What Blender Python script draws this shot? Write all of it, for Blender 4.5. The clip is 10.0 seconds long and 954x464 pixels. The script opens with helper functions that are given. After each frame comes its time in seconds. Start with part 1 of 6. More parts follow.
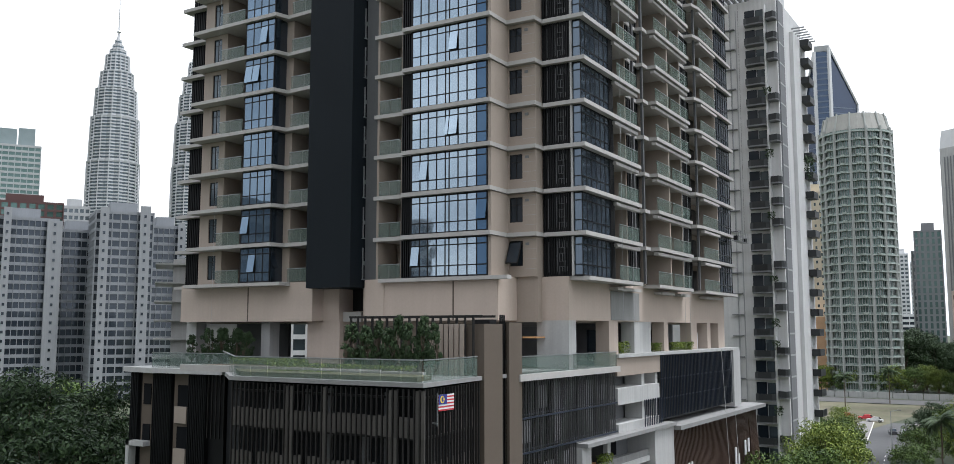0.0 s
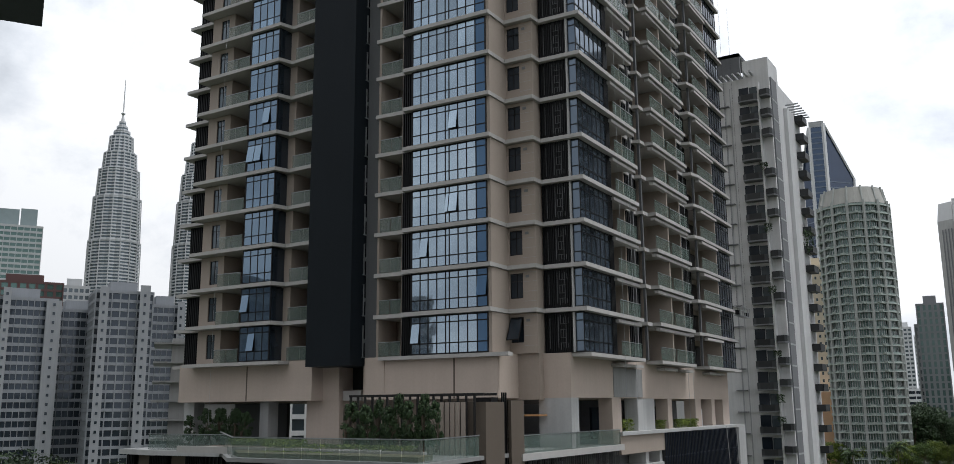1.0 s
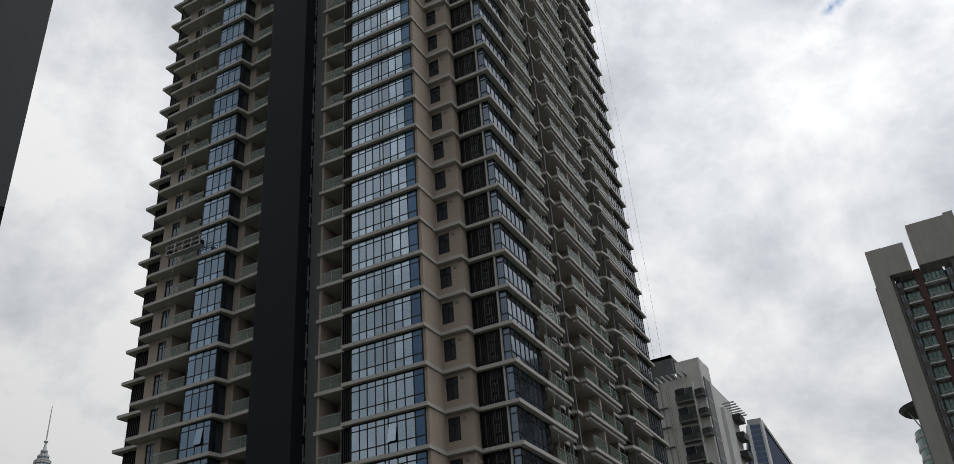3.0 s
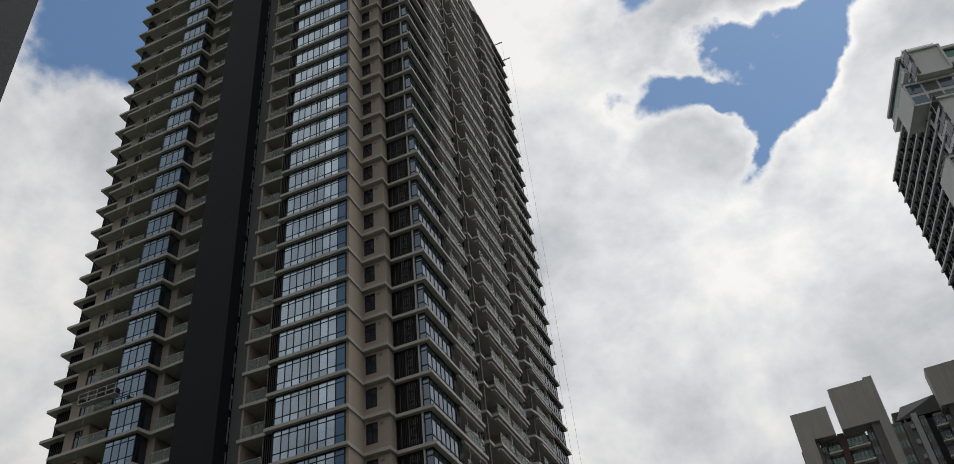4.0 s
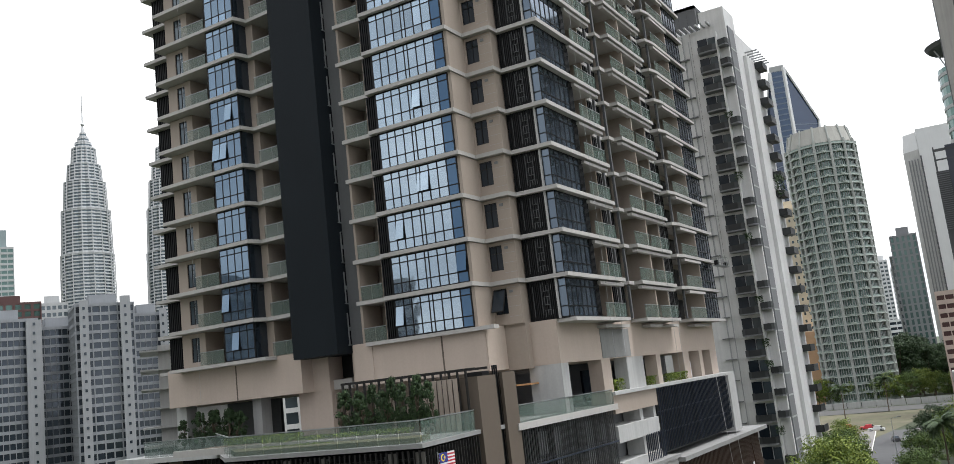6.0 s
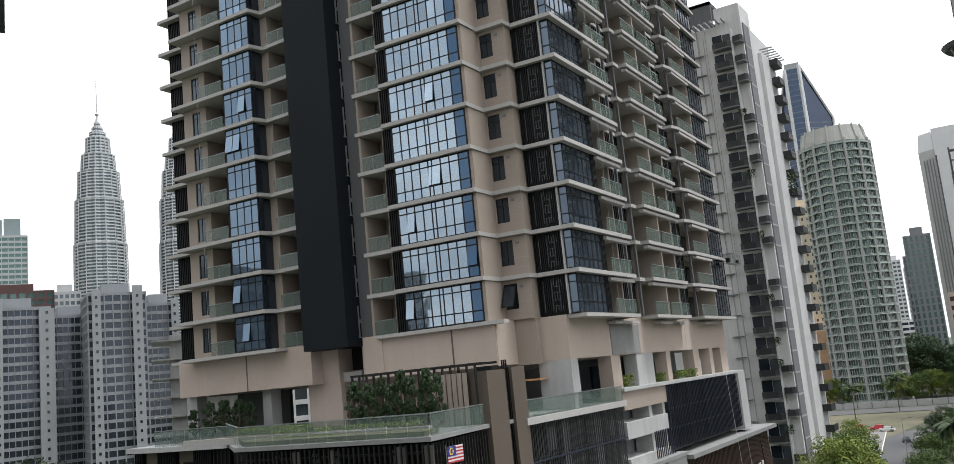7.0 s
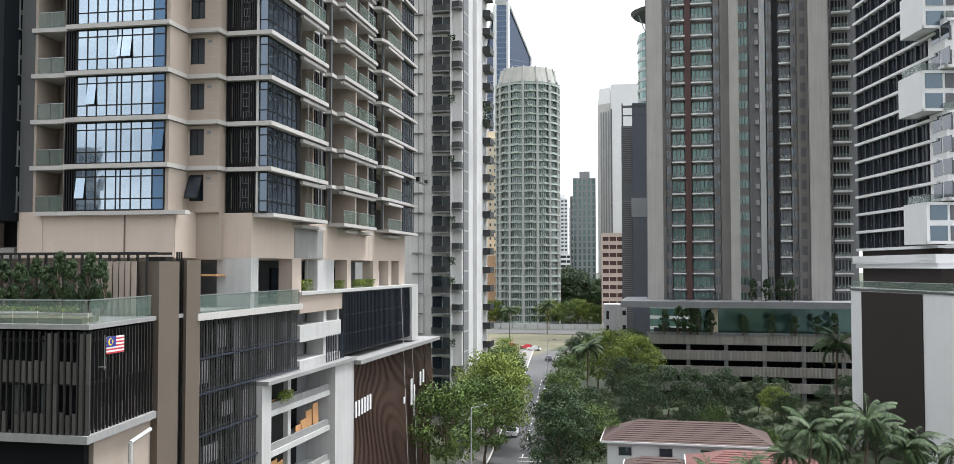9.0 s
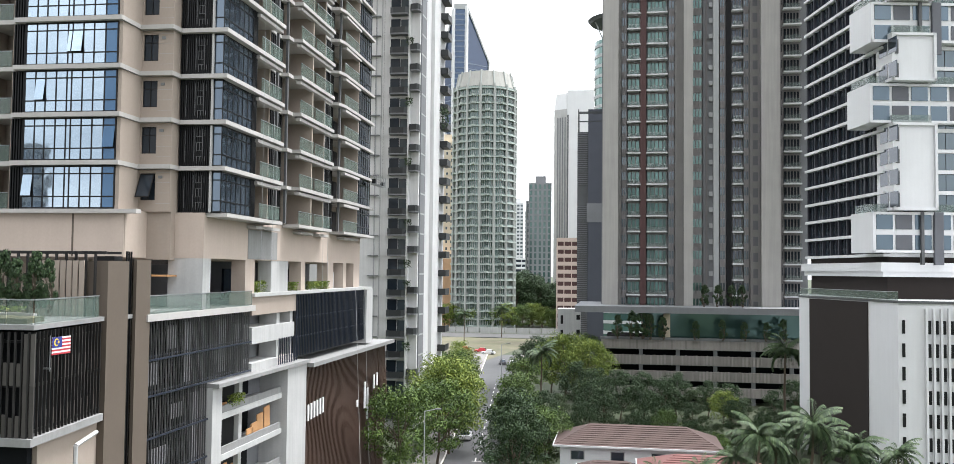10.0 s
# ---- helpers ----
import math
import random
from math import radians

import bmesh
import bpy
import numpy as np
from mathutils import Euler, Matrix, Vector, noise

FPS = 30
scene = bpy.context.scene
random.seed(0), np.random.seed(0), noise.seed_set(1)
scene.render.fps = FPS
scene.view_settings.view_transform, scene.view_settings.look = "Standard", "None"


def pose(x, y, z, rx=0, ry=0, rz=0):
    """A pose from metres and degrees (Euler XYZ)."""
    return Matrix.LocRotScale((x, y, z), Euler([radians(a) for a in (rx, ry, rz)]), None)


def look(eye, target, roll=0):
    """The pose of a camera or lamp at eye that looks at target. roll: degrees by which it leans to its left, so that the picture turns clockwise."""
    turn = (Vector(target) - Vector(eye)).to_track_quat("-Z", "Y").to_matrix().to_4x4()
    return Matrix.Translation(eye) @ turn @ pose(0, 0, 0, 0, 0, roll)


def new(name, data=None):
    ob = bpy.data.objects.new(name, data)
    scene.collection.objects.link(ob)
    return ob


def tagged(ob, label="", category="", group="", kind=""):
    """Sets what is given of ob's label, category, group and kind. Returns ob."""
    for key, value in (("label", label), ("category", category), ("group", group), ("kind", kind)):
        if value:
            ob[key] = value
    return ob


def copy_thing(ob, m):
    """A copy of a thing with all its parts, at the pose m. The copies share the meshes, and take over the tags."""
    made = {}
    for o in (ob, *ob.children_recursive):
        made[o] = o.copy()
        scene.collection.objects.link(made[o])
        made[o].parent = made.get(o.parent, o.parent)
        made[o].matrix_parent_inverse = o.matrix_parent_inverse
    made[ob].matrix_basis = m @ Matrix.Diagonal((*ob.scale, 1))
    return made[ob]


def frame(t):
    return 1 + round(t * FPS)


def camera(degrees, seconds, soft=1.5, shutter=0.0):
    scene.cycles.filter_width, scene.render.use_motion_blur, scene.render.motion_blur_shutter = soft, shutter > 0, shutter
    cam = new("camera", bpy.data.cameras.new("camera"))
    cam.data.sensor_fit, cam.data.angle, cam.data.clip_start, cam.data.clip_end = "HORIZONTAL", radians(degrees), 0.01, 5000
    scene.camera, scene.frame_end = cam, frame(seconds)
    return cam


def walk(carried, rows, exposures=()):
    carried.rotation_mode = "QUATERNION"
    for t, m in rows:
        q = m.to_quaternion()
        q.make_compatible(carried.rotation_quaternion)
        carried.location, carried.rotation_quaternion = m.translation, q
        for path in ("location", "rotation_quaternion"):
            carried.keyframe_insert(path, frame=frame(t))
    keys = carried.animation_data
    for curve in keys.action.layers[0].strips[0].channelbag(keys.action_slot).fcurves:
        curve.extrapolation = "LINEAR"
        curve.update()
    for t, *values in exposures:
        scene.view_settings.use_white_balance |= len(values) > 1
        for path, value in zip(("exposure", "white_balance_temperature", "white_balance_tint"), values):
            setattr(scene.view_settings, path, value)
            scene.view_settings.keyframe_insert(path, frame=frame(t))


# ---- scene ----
# ---- camera ----
EYE = (1.1, -4.0)
cam = camera(56.0, 10.0, soft=0.5)
walk(cam, [
    (0, pose(1.1, -4.0, 24.95, 96.198, 0.016, 31.923)),
    (0.5, pose(1.1, -4.0, 24.95, 98.492, 0.210, 32.006)),
    (1, pose(1.1, -4.0, 24.95, 101.079, 0.466, 32.010)),
    (1.5, pose(1.1, -4.0, 24.95, 103.719, 0.708, 32.012)),
    (2, pose(1.1, -4.0, 24.95, 108.544, 1.039, 31.862)),
    (2.5, pose(1.1, -4.0, 24.95, 115.259, 2.441, 31.728)),
    (3, pose(1.1, -4.0, 24.95, 120.586, 3.956, 29.227)),
    (3.2, pose(1.1, -4.0, 24.95, 122.477, 4.140, 28.167)),
    (4.3, pose(1.1, -4.0, 24.95, 131.140, 5.801, 23.613)),
    (4.5, pose(1.1, -4.0, 24.95, 131.021, 6.120, 23.030)),
    (5, pose(1.1, -4.0, 24.95, 120.484, 5.969, 23.366)),
    (5.1, pose(1.1, -4.0, 24.95, 116.181, 5.949, 23.602)),
    (5.2, pose(1.1, -4.0, 24.95, 111.827, 6.175, 24.097)),
    (5.5, pose(1.1, -4.0, 24.95, 101.713, 6.206, 26.637)),
    (6, pose(1.1, -4.0, 24.95, 99.482, 6.342, 31.495)),
    (6.2, pose(1.1, -4.0, 24.95, 99.469, 6.156, 32.120)),
    (7.3, pose(1.1, -4.0, 24.95, 98.971, 5.095, 32.234)),
    (7.5, pose(1.1, -4.0, 24.95, 98.263, 4.633, 32.027)),
    (8, pose(1.1, -4.0, 24.95, 93.843, 1.271, 22.763)),
    (8.5, pose(1.1, -4.0, 24.95, 92.317, 0.255, 13.620)),
    (9, pose(1.1, -4.0, 24.95, 92.232, 0.041, 11.976)),
    (9.5, pose(1.1, -4.0, 24.95, 92.279, -0.725, 11.630)),
    (10, pose(1.1, -4.0, 24.95, 92.465, -0.594, 9.131)),
], exposures=[(0, 0.92, 6150, 10), (0.5, 0.62, 6200, 10), (1.0, 0.3, 6250, 10), (1.5, 0.15, 6300, 10), (2.5, -0.2, 6400, 10), (4.5, -0.5, 6650, 10), (5.0, -0.5, 6600, 10), (5.5, 0.3, 6500, 10), (6.0, 0.95, 6400, 10), (7.5, 0.85, 6400, 10), (8.0, 0.9, 6400, 10), (8.5, 1.3, 6350, 10), (9.0, 1.52, 6350, 10), (9.5, 1.68, 6350, 10), (10, 1.72, 6350, 10)])

# ---- world and sun ----
SUN_EL, SUN_AZ = radians(70), radians(65)
world = bpy.data.worlds.new("sky")
scene.world = world
world.use_nodes = True
wn, wl = world.node_tree.nodes, world.node_tree.links
wn.clear()


def wnode(kind, **sets):
    n = wn.new(kind)
    for k, v in sets.items():
        n.inputs[k].default_value = v
    return n


def wmath(op, a, b=0.0, clamp=False):
    n = wn.new("ShaderNodeMath")
    n.operation, n.use_clamp = op, clamp
    for i, v in enumerate((a, b)):
        if isinstance(v, (int, float)):
            n.inputs[i].default_value = v
        else:
            wl.new(v, n.inputs[i])
    return n.outputs[0]


sky = wn.new("ShaderNodeTexSky")
sky.sky_type, sky.sun_disc = "NISHITA", False
sky.sun_elevation, sky.sun_rotation = SUN_EL, SUN_AZ
sky.altitude, sky.air_density, sky.dust_density = 50, 1.2, 1.5
coord = wn.new("ShaderNodeTexCoord")
sep = wn.new("ShaderNodeSeparateXYZ")
wl.new(coord.outputs["Generated"], sep.inputs[0])
# heaped clouds, pressed flatter towards the horizon
press = wn.new("ShaderNodeMapping")
press.inputs["Scale"].default_value = (1.0, 1.0, 1.35)
press.inputs["Location"].default_value = (0.35, 1.2, 0.4)
wl.new(coord.outputs["Generated"], press.inputs["Vector"])
cover = wnode("ShaderNodeTexNoise", Scale=2.3, Detail=13.0, Roughness=0.58, Distortion=0.1)
wl.new(press.outputs[0], cover.inputs["Vector"])
shade = wnode("ShaderNodeTexNoise", Scale=3.4, Detail=12.0, Roughness=0.6, Distortion=0.15)
wl.new(press.outputs[0], shade.inputs["Vector"])


warp = wnode("ShaderNodeTexNoise", Scale=5.0, Detail=8.0, Roughness=0.5)
wl.new(coord.outputs["Generated"], warp.inputs["Vector"])
bent = wn.new("ShaderNodeVectorMath")
bent.operation = "MULTIPLY_ADD"
wl.new(warp.outputs["Color"], bent.inputs[0])
bent.inputs[1].default_value = (0.42, 0.42, 0.42)
shifted = wn.new("ShaderNodeVectorMath")
shifted.operation = "SUBTRACT"
wl.new(coord.outputs["Generated"], shifted.inputs[0])
shifted.inputs[1].default_value = (0.21, 0.21, 0.21)
wl.new(shifted.outputs[0], bent.inputs[2])


def hole(direction, size):
    """How near the view is to a gap in the clouds."""
    d = wn.new("ShaderNodeVectorMath")
    d.operation = "DISTANCE"
    wl.new(bent.outputs[0], d.inputs[0])
    d.inputs[1].default_value = Vector(direction).normalized()
    return wmath("SUBTRACT", 1.0, wmath("DIVIDE", d.outputs["Value"], size), clamp=True)


gaps = 0.0
for direction, size in (((-0.536, 0.358, 0.765), 0.15), ((-0.049, 0.713, 0.70), 0.075), ((0.024, 0.718, 0.695), 0.08), ((0.02, 0.75, 0.66), 0.07), ((0.089, 0.695, 0.712), 0.075), ((0.135, 0.672, 0.724), 0.08), ((-0.04, 0.595, 0.80), 0.08)):
    gaps = wmath("ADD", gaps, hole(direction, size))
cloud = wmath("SUBTRACT", wmath("ADD", wmath("MULTIPLY", cover.outputs["Fac"], 2.6), -0.62), wmath("MULTIPLY", wmath("MINIMUM", gaps, 1.0), 1.05))
ramp = wn.new("ShaderNodeMapRange")
ramp.interpolation_type = "SMOOTHSTEP"
wl.new(cloud, ramp.inputs["Value"])
ramp.inputs["From Min"].default_value, ramp.inputs["From Max"].default_value = 0.08, 0.38
# thick parts are greyer, thin edges white
thick = wmath("ADD", wmath("MULTIPLY", cloud, 0.55), wmath("MULTIPLY", wmath("SUBTRACT", shade.outputs["Fac"], 0.5), 1.9))
tone = wn.new("ShaderNodeValToRGB")
tone.color_ramp.elements[0].position, tone.color_ramp.elements[0].color = 0.22, (1.0, 1.0, 1.0, 1)
tone.color_ramp.elements[1].position, tone.color_ramp.elements[1].color = 0.78, (0.46, 0.49, 0.53, 1)
mid = tone.color_ramp.elements.new(0.45)
mid.color = (0.76, 0.785, 0.82, 1)
wl.new(thick, tone.inputs[0])
bright = wn.new("ShaderNodeVectorMath")
bright.operation = "SCALE"
wl.new(tone.outputs[0], bright.inputs[0])
# clouds on the sun's side are brighter
side = wmath("ADD", wmath("MULTIPLY", sep.outputs[1], 0.28), wmath("ADD", wmath("MULTIPLY", sep.outputs[0], 0.10), 0.82))
# and those low over the horizon hazier and dimmer
high = wmath("ADD", wmath("MULTIPLY", wmath("MINIMUM", wmath("MAXIMUM", sep.outputs[2], 0.0), 0.6), 0.78), 0.57)
wl.new(wmath("MULTIPLY", wmath("MULTIPLY", side, high), 10.6), bright.inputs["Scale"])
mixed = wn.new("ShaderNodeMix")
mixed.data_type = "RGBA"
wl.new(ramp.outputs[0], mixed.inputs["Factor"])
blue = wn.new("ShaderNodeVectorMath")
blue.operation = "SCALE"
wl.new(sky.outputs[0], blue.inputs[0])
blue.inputs["Scale"].default_value = 1.15
deep = wn.new("ShaderNodeVectorMath")
deep.operation = "MULTIPLY"
wl.new(blue.outputs[0], deep.inputs[0])
deep.inputs[1].default_value = (0.80, 1.0, 1.12)
wl.new(deep.outputs[0], mixed.inputs["A"])
wl.new(bright.outputs[0], mixed.inputs["B"])
back = wnode("ShaderNodeBackground", Strength=0.115)
wl.new(mixed.outputs["Result"], back.inputs["Color"])
wl.new(back.outputs[0], wn.new("ShaderNodeOutputWorld").inputs["Surface"])

sun = new("sun", bpy.data.lights.new("sun", "SUN"))
sun.data.energy, sun.data.angle, sun.data.color = 1.8, radians(14), (1.0, 0.985, 0.97)
sun.matrix_world = look((0, 0, 0), (-math.sin(SUN_AZ) * math.cos(SUN_EL), -math.cos(SUN_AZ) * math.cos(SUN_EL), -math.sin(SUN_EL)))


# ---- materials ----
def surface(name, color, rough=0.7, metal=0.0, grain=0.12, scale=6.0, stain=0.15, stain_scale=0.35, bump=0.15, spec=0.5, streaks=0.0, island=0.0, each=0.0, tint=None):
    """A procedural surface: fine grain, large stains, vertical streaks of rain, and a shift from piece to piece."""
    m = bpy.data.materials.new(name)
    m.use_nodes = True
    n, l = m.node_tree.nodes, m.node_tree.links
    b = n["Principled BSDF"]
    b.inputs["Roughness"].default_value, b.inputs["Metallic"].default_value = rough, metal
    b.inputs["Specular IOR Level"].default_value = spec
    geo = n.new("ShaderNodeNewGeometry")
    pos = geo.outputs["Position"]

    def noise_at(s, stretch=None, detail=4.0):
        t = n.new("ShaderNodeTexNoise")
        t.inputs["Scale"].default_value, t.inputs["Detail"].default_value = s, detail
        if stretch:
            mp = n.new("ShaderNodeMapping")
            mp.inputs["Scale"].default_value = stretch
            l.new(pos, mp.inputs["Vector"])
            l.new(mp.outputs[0], t.inputs["Vector"])
        else:
            l.new(pos, t.inputs["Vector"])
        return t.outputs["Fac"]

    def math_node(op, a, c):
        t = n.new("ShaderNodeMath")
        t.operation = op
        for i, v in enumerate((a, c)):
            if isinstance(v, (int, float)):
                t.inputs[i].default_value = v
            else:
                l.new(v, t.inputs[i])
        return t.outputs[0]

    fine = noise_at(scale)
    value = math_node("MULTIPLY_ADD", fine, grain * 2)
    value.node.inputs[2].default_value = 1 - grain
    big = math_node("MULTIPLY_ADD", noise_at(stain_scale, detail=6.0), stain * 2)
    big.node.inputs[2].default_value = 1 - stain
    value = math_node("MULTIPLY", value, big)
    if streaks:
        st = math_node("MULTIPLY_ADD", noise_at(1.0, (2.6, 2.6, 0.12), 5.0), streaks * 2)
        st.node.inputs[2].default_value = 1 - streaks
        value = math_node("MULTIPLY", value, st)
    if island:
        si = math_node("MULTIPLY_ADD", geo.outputs["Random Per Island"], island * 2)
        si.node.inputs[2].default_value = 1 - island
        value = math_node("MULTIPLY", value, si)
    if each:
        info = n.new("ShaderNodeObjectInfo")
        se = math_node("MULTIPLY_ADD", info.outputs["Random"], each * 2)
        se.node.inputs[2].default_value = 1 - each
        value = math_node("MULTIPLY", value, se)
    mul = n.new("ShaderNodeVectorMath")
    mul.operation = "SCALE"
    if tint:
        mx = n.new("ShaderNodeMix")
        mx.data_type = "RGBA"
        l.new(geo.outputs["Random Per Island"] if island else noise_at(stain_scale * 2.3), mx.inputs["Factor"])
        mx.inputs["A"].default_value, mx.inputs["B"].default_value = (*color, 1), (*tint, 1)
        l.new(mx.outputs["Result"], mul.inputs[0])
    else:
        mul.inputs[0].default_value = color
    l.new(value, mul.inputs["Scale"])
    l.new(mul.outputs[0], b.inputs["Base Color"])
    if bump:
        bp = n.new("ShaderNodeBump")
        bp.inputs["Strength"].default_value, bp.inputs["Distance"].default_value = bump, 0.02
        l.new(fine, bp.inputs["Height"])
        l.new(bp.outputs[0], b.inputs["Normal"])
    return m


def glazing(name, color, metal=0.6, rough=0.04, wave=0.02, vary=0.14):
    """Coated facade glass: mirrors the sky, with slight waviness and a shift from pane to pane."""
    m = surface(name, color, rough, metal, grain=0.03, scale=0.8, stain=0.12, stain_scale=0.5, bump=0, island=vary, spec=0.9)
    n, l = m.node_tree.nodes, m.node_tree.links
    t = n.new("ShaderNodeTexNoise")
    t.inputs["Scale"].default_value = 0.7
    l.new(n["Geometry"].outputs["Position"], t.inputs["Vector"])
    bp = n.new("ShaderNodeBump")
    bp.inputs["Strength"].default_value, bp.inputs["Distance"].default_value = wave, 0.3
    l.new(t.outputs["Fac"], bp.inputs["Height"])
    l.new(bp.outputs[0], n["Principled BSDF"].inputs["Normal"])
    return m


def clear_glass(name, color, alpha):
    """Tinted rail glass: part see-through, part mirror."""
    m = surface(name, color, 0.05, 0.0, grain=0.03, stain=0.1, bump=0, spec=0.8, island=0.08)
    m.node_tree.nodes["Principled BSDF"].inputs["Alpha"].default_value = alpha
    return m


BEIGE = surface("beige_render", (0.45, 0.375, 0.32), 0.85, grain=0.06, stain=0.10, streaks=0.05)
PIER = surface("taupe_wall_tile", (0.325, 0.272, 0.230), 0.75, grain=0.07, stain=0.08, streaks=0.04)
SLAB = surface("pale_concrete_paint", (0.40, 0.385, 0.37), 0.8, grain=0.08, stain=0.12, streaks=0.10)
SOFFIT = surface("soffit_paint", (0.36, 0.34, 0.32), 0.9, grain=0.06)
CHARCOAL = surface("charcoal_panel", (0.0095, 0.0130, 0.0165), 0.55, grain=0.10, stain=0.18, stain_scale=0.2, streaks=0.08, spec=0.12)
BLACK = surface("black_aluminium", (0.008, 0.0085, 0.0095), 0.45, 0.0, grain=0.08, spec=0.25)
LOUVRE = surface("bronze_louvre", (0.020, 0.019, 0.0185), 0.5, 0.0, grain=0.10, each=0.3, spec=0.3)
FIN_PANEL = surface("grey_brown_fin_panel", (0.072, 0.067, 0.062), 0.6, grain=0.10, each=0.25, spec=0.3)
LOUVRE_DARK = surface("grey_louvre", (0.17, 0.17, 0.172), 0.35, 0.6, grain=0.10, each=0.25)
LOUVRE_NAVY = surface("navy_louvre", (0.045, 0.055, 0.080), 0.35, 0.6, grain=0.10, each=0.25)
TAUPE = surface("taupe_cladding", (0.102, 0.080, 0.062), 0.7, grain=0.06, stain=0.10)
BRONZE = surface("brown_wave_panel", (0.058, 0.033, 0.024), 0.55, 0.1, grain=0.10, stain=0.12, each=0.10)
CONCRETE = surface("bare_concrete", (0.225, 0.225, 0.222), 0.9, grain=0.12, stain=0.22, stain_scale=0.5, streaks=0.15)
WHITE = surface("white_paint", (0.62, 0.625, 0.635), 0.7, grain=0.04, stain=0.06, streaks=0.05)
OFFWHITE = surface("weathered_white_paint", (0.40, 0.40, 0.395), 0.8, grain=0.08, stain=0.16, streaks=0.18)
GREY = surface("grey_paint", (0.18, 0.185, 0.195), 0.8, grain=0.08, stain=0.12, streaks=0.10)
LIGHTGREY = surface("light_grey_paint", (0.37, 0.38, 0.385), 0.8, grain=0.07, stain=0.12, streaks=0.10)
DARKGREY = surface("dark_grey_paint", (0.085, 0.088, 0.092), 0.75, grain=0.10, stain=0.15, streaks=0.10)
# near-black base colour stands in for the shade of unlit rooms and recesses
PAINTED_SHADE = surface("painted_unlit_shade", (0.008, 0.009, 0.0105), 0.9, grain=0.2, island=0.3, spec=0.1)
ORANGE = surface("plywood_board", (0.50, 0.27, 0.12), 0.7, grain=0.10, each=0.15)
MAROON = surface("maroon_panel", (0.070, 0.030, 0.028), 0.6, grain=0.08)
CREAM = surface("cream_paint", (0.62, 0.54, 0.42), 0.8, grain=0.05, streaks=0.06)
PANEL_BROWN = surface("dark_brown_panel", (0.034, 0.029, 0.027), 0.85, grain=0.06, stain=0.08, spec=0.12)
STEEL = surface("galvanised_steel", (0.35, 0.36, 0.37), 0.4, 0.7, grain=0.08)
TOWER_STEEL = surface("stainless_cladding", (0.46, 0.47, 0.48), 0.45, 0.35, grain=0.06)
GLASS_BAY = glazing("bay_window_glass", (0.44, 0.54, 0.63), 0.88, 0.03, vary=0.26)
# bay glass with a dark building's reflection put into its base colour
GLASS_SLIM = glazing("slim_bay_glass_dark_reflection", (0.19, 0.27, 0.36), 0.8, 0.03, vary=0.30)
# last column of the wide bay: bluer sky reflection painted into the glass
GLASS_SIDE = glazing("side_glass_blue_reflection", (0.07, 0.14, 0.24), 0.6, 0.05)
GLASS_DARK = glazing("dark_window_glass", (0.035, 0.048, 0.065), 0.5, 0.06)
GLASS_CORNER = glazing("corner_window_glass", (0.13, 0.17, 0.22), 0.7, 0.04)
GLASS_TEAL = glazing("teal_window_glass", (0.075, 0.145, 0.135), 0.5, 0.08, vary=0.45)
SPANDREL = surface("mauve_grey_spandrel", (0.20, 0.19, 0.188), 0.8, grain=0.08, stain=0.12, streaks=0.10)
GLASS_GREEN = glazing("green_tower_glass", (0.11, 0.16, 0.145), 0.35, 0.12)
GLASS_BLUE = glazing("blue_tower_glass", (0.050, 0.085, 0.15), 0.5, 0.10)
GLASS_BLUE_GREY = glazing("blue_grey_window_glass", (0.085, 0.125, 0.16), 0.4, 0.08, vary=0.25)
GLASS_GREY = glazing("grey_window_glass", (0.10, 0.13, 0.15), 0.5, 0.08)
RAIL_GLASS = clear_glass("rail_glass", (0.15, 0.205, 0.18), 0.36)
RAIL_THIN = clear_glass("thin_rail_glass", (0.16, 0.20, 0.19), 0.3)
BLOCK_WHITE = surface("white_block_paint", (0.60, 0.60, 0.60), 0.8, grain=0.07, stain=0.12, streaks=0.16)
ASPHALT = surface("asphalt", (0.075, 0.075, 0.077), 0.9, grain=0.15, scale=3, stain=0.2)
PAVING = surface("concrete_paving", (0.19, 0.18, 0.17), 0.9, grain=0.12, scale=3)
LINE = surface("road_paint", (0.62, 0.61, 0.57), 0.8, grain=0.1)
GROUND = surface("grass_and_earth", (0.035, 0.052, 0.022), 0.95, grain=0.35, scale=0.6, stain=0.35, stain_scale=0.04, tint=(0.055, 0.060, 0.035))
FIELD = surface("dry_field", (0.070, 0.082, 0.036), 0.95, grain=0.3, scale=0.5, stain=0.4, stain_scale=0.06, tint=(0.15, 0.125, 0.09))
ROOF_TILE = surface("red_brown_roof_tile", (0.085, 0.056, 0.050), 0.85, grain=0.2, scale=4, stain=0.25, each=0.12)
ROOF_RED = surface("red_roof_sheet", (0.15, 0.058, 0.052), 0.7, grain=0.1, stain=0.2)
BARK = surface("bark", (0.10, 0.075, 0.055), 0.95, grain=0.3, scale=8, bump=0.4)
TARP = surface("blue_roof_sheet", (0.02, 0.19, 0.33), 0.6, grain=0.08)


def foliage(name, color, tint):
    m = surface(name, color, 0.6, grain=0.15, scale=1.2, stain=0.25, stain_scale=0.35, bump=0, island=0.35, tint=tint, spec=0.3)
    b = m.node_tree.nodes["Principled BSDF"]
    b.inputs["Transmission Weight"].default_value = 0.0
    b.inputs["Subsurface Weight"].default_value = 0.0
    return m


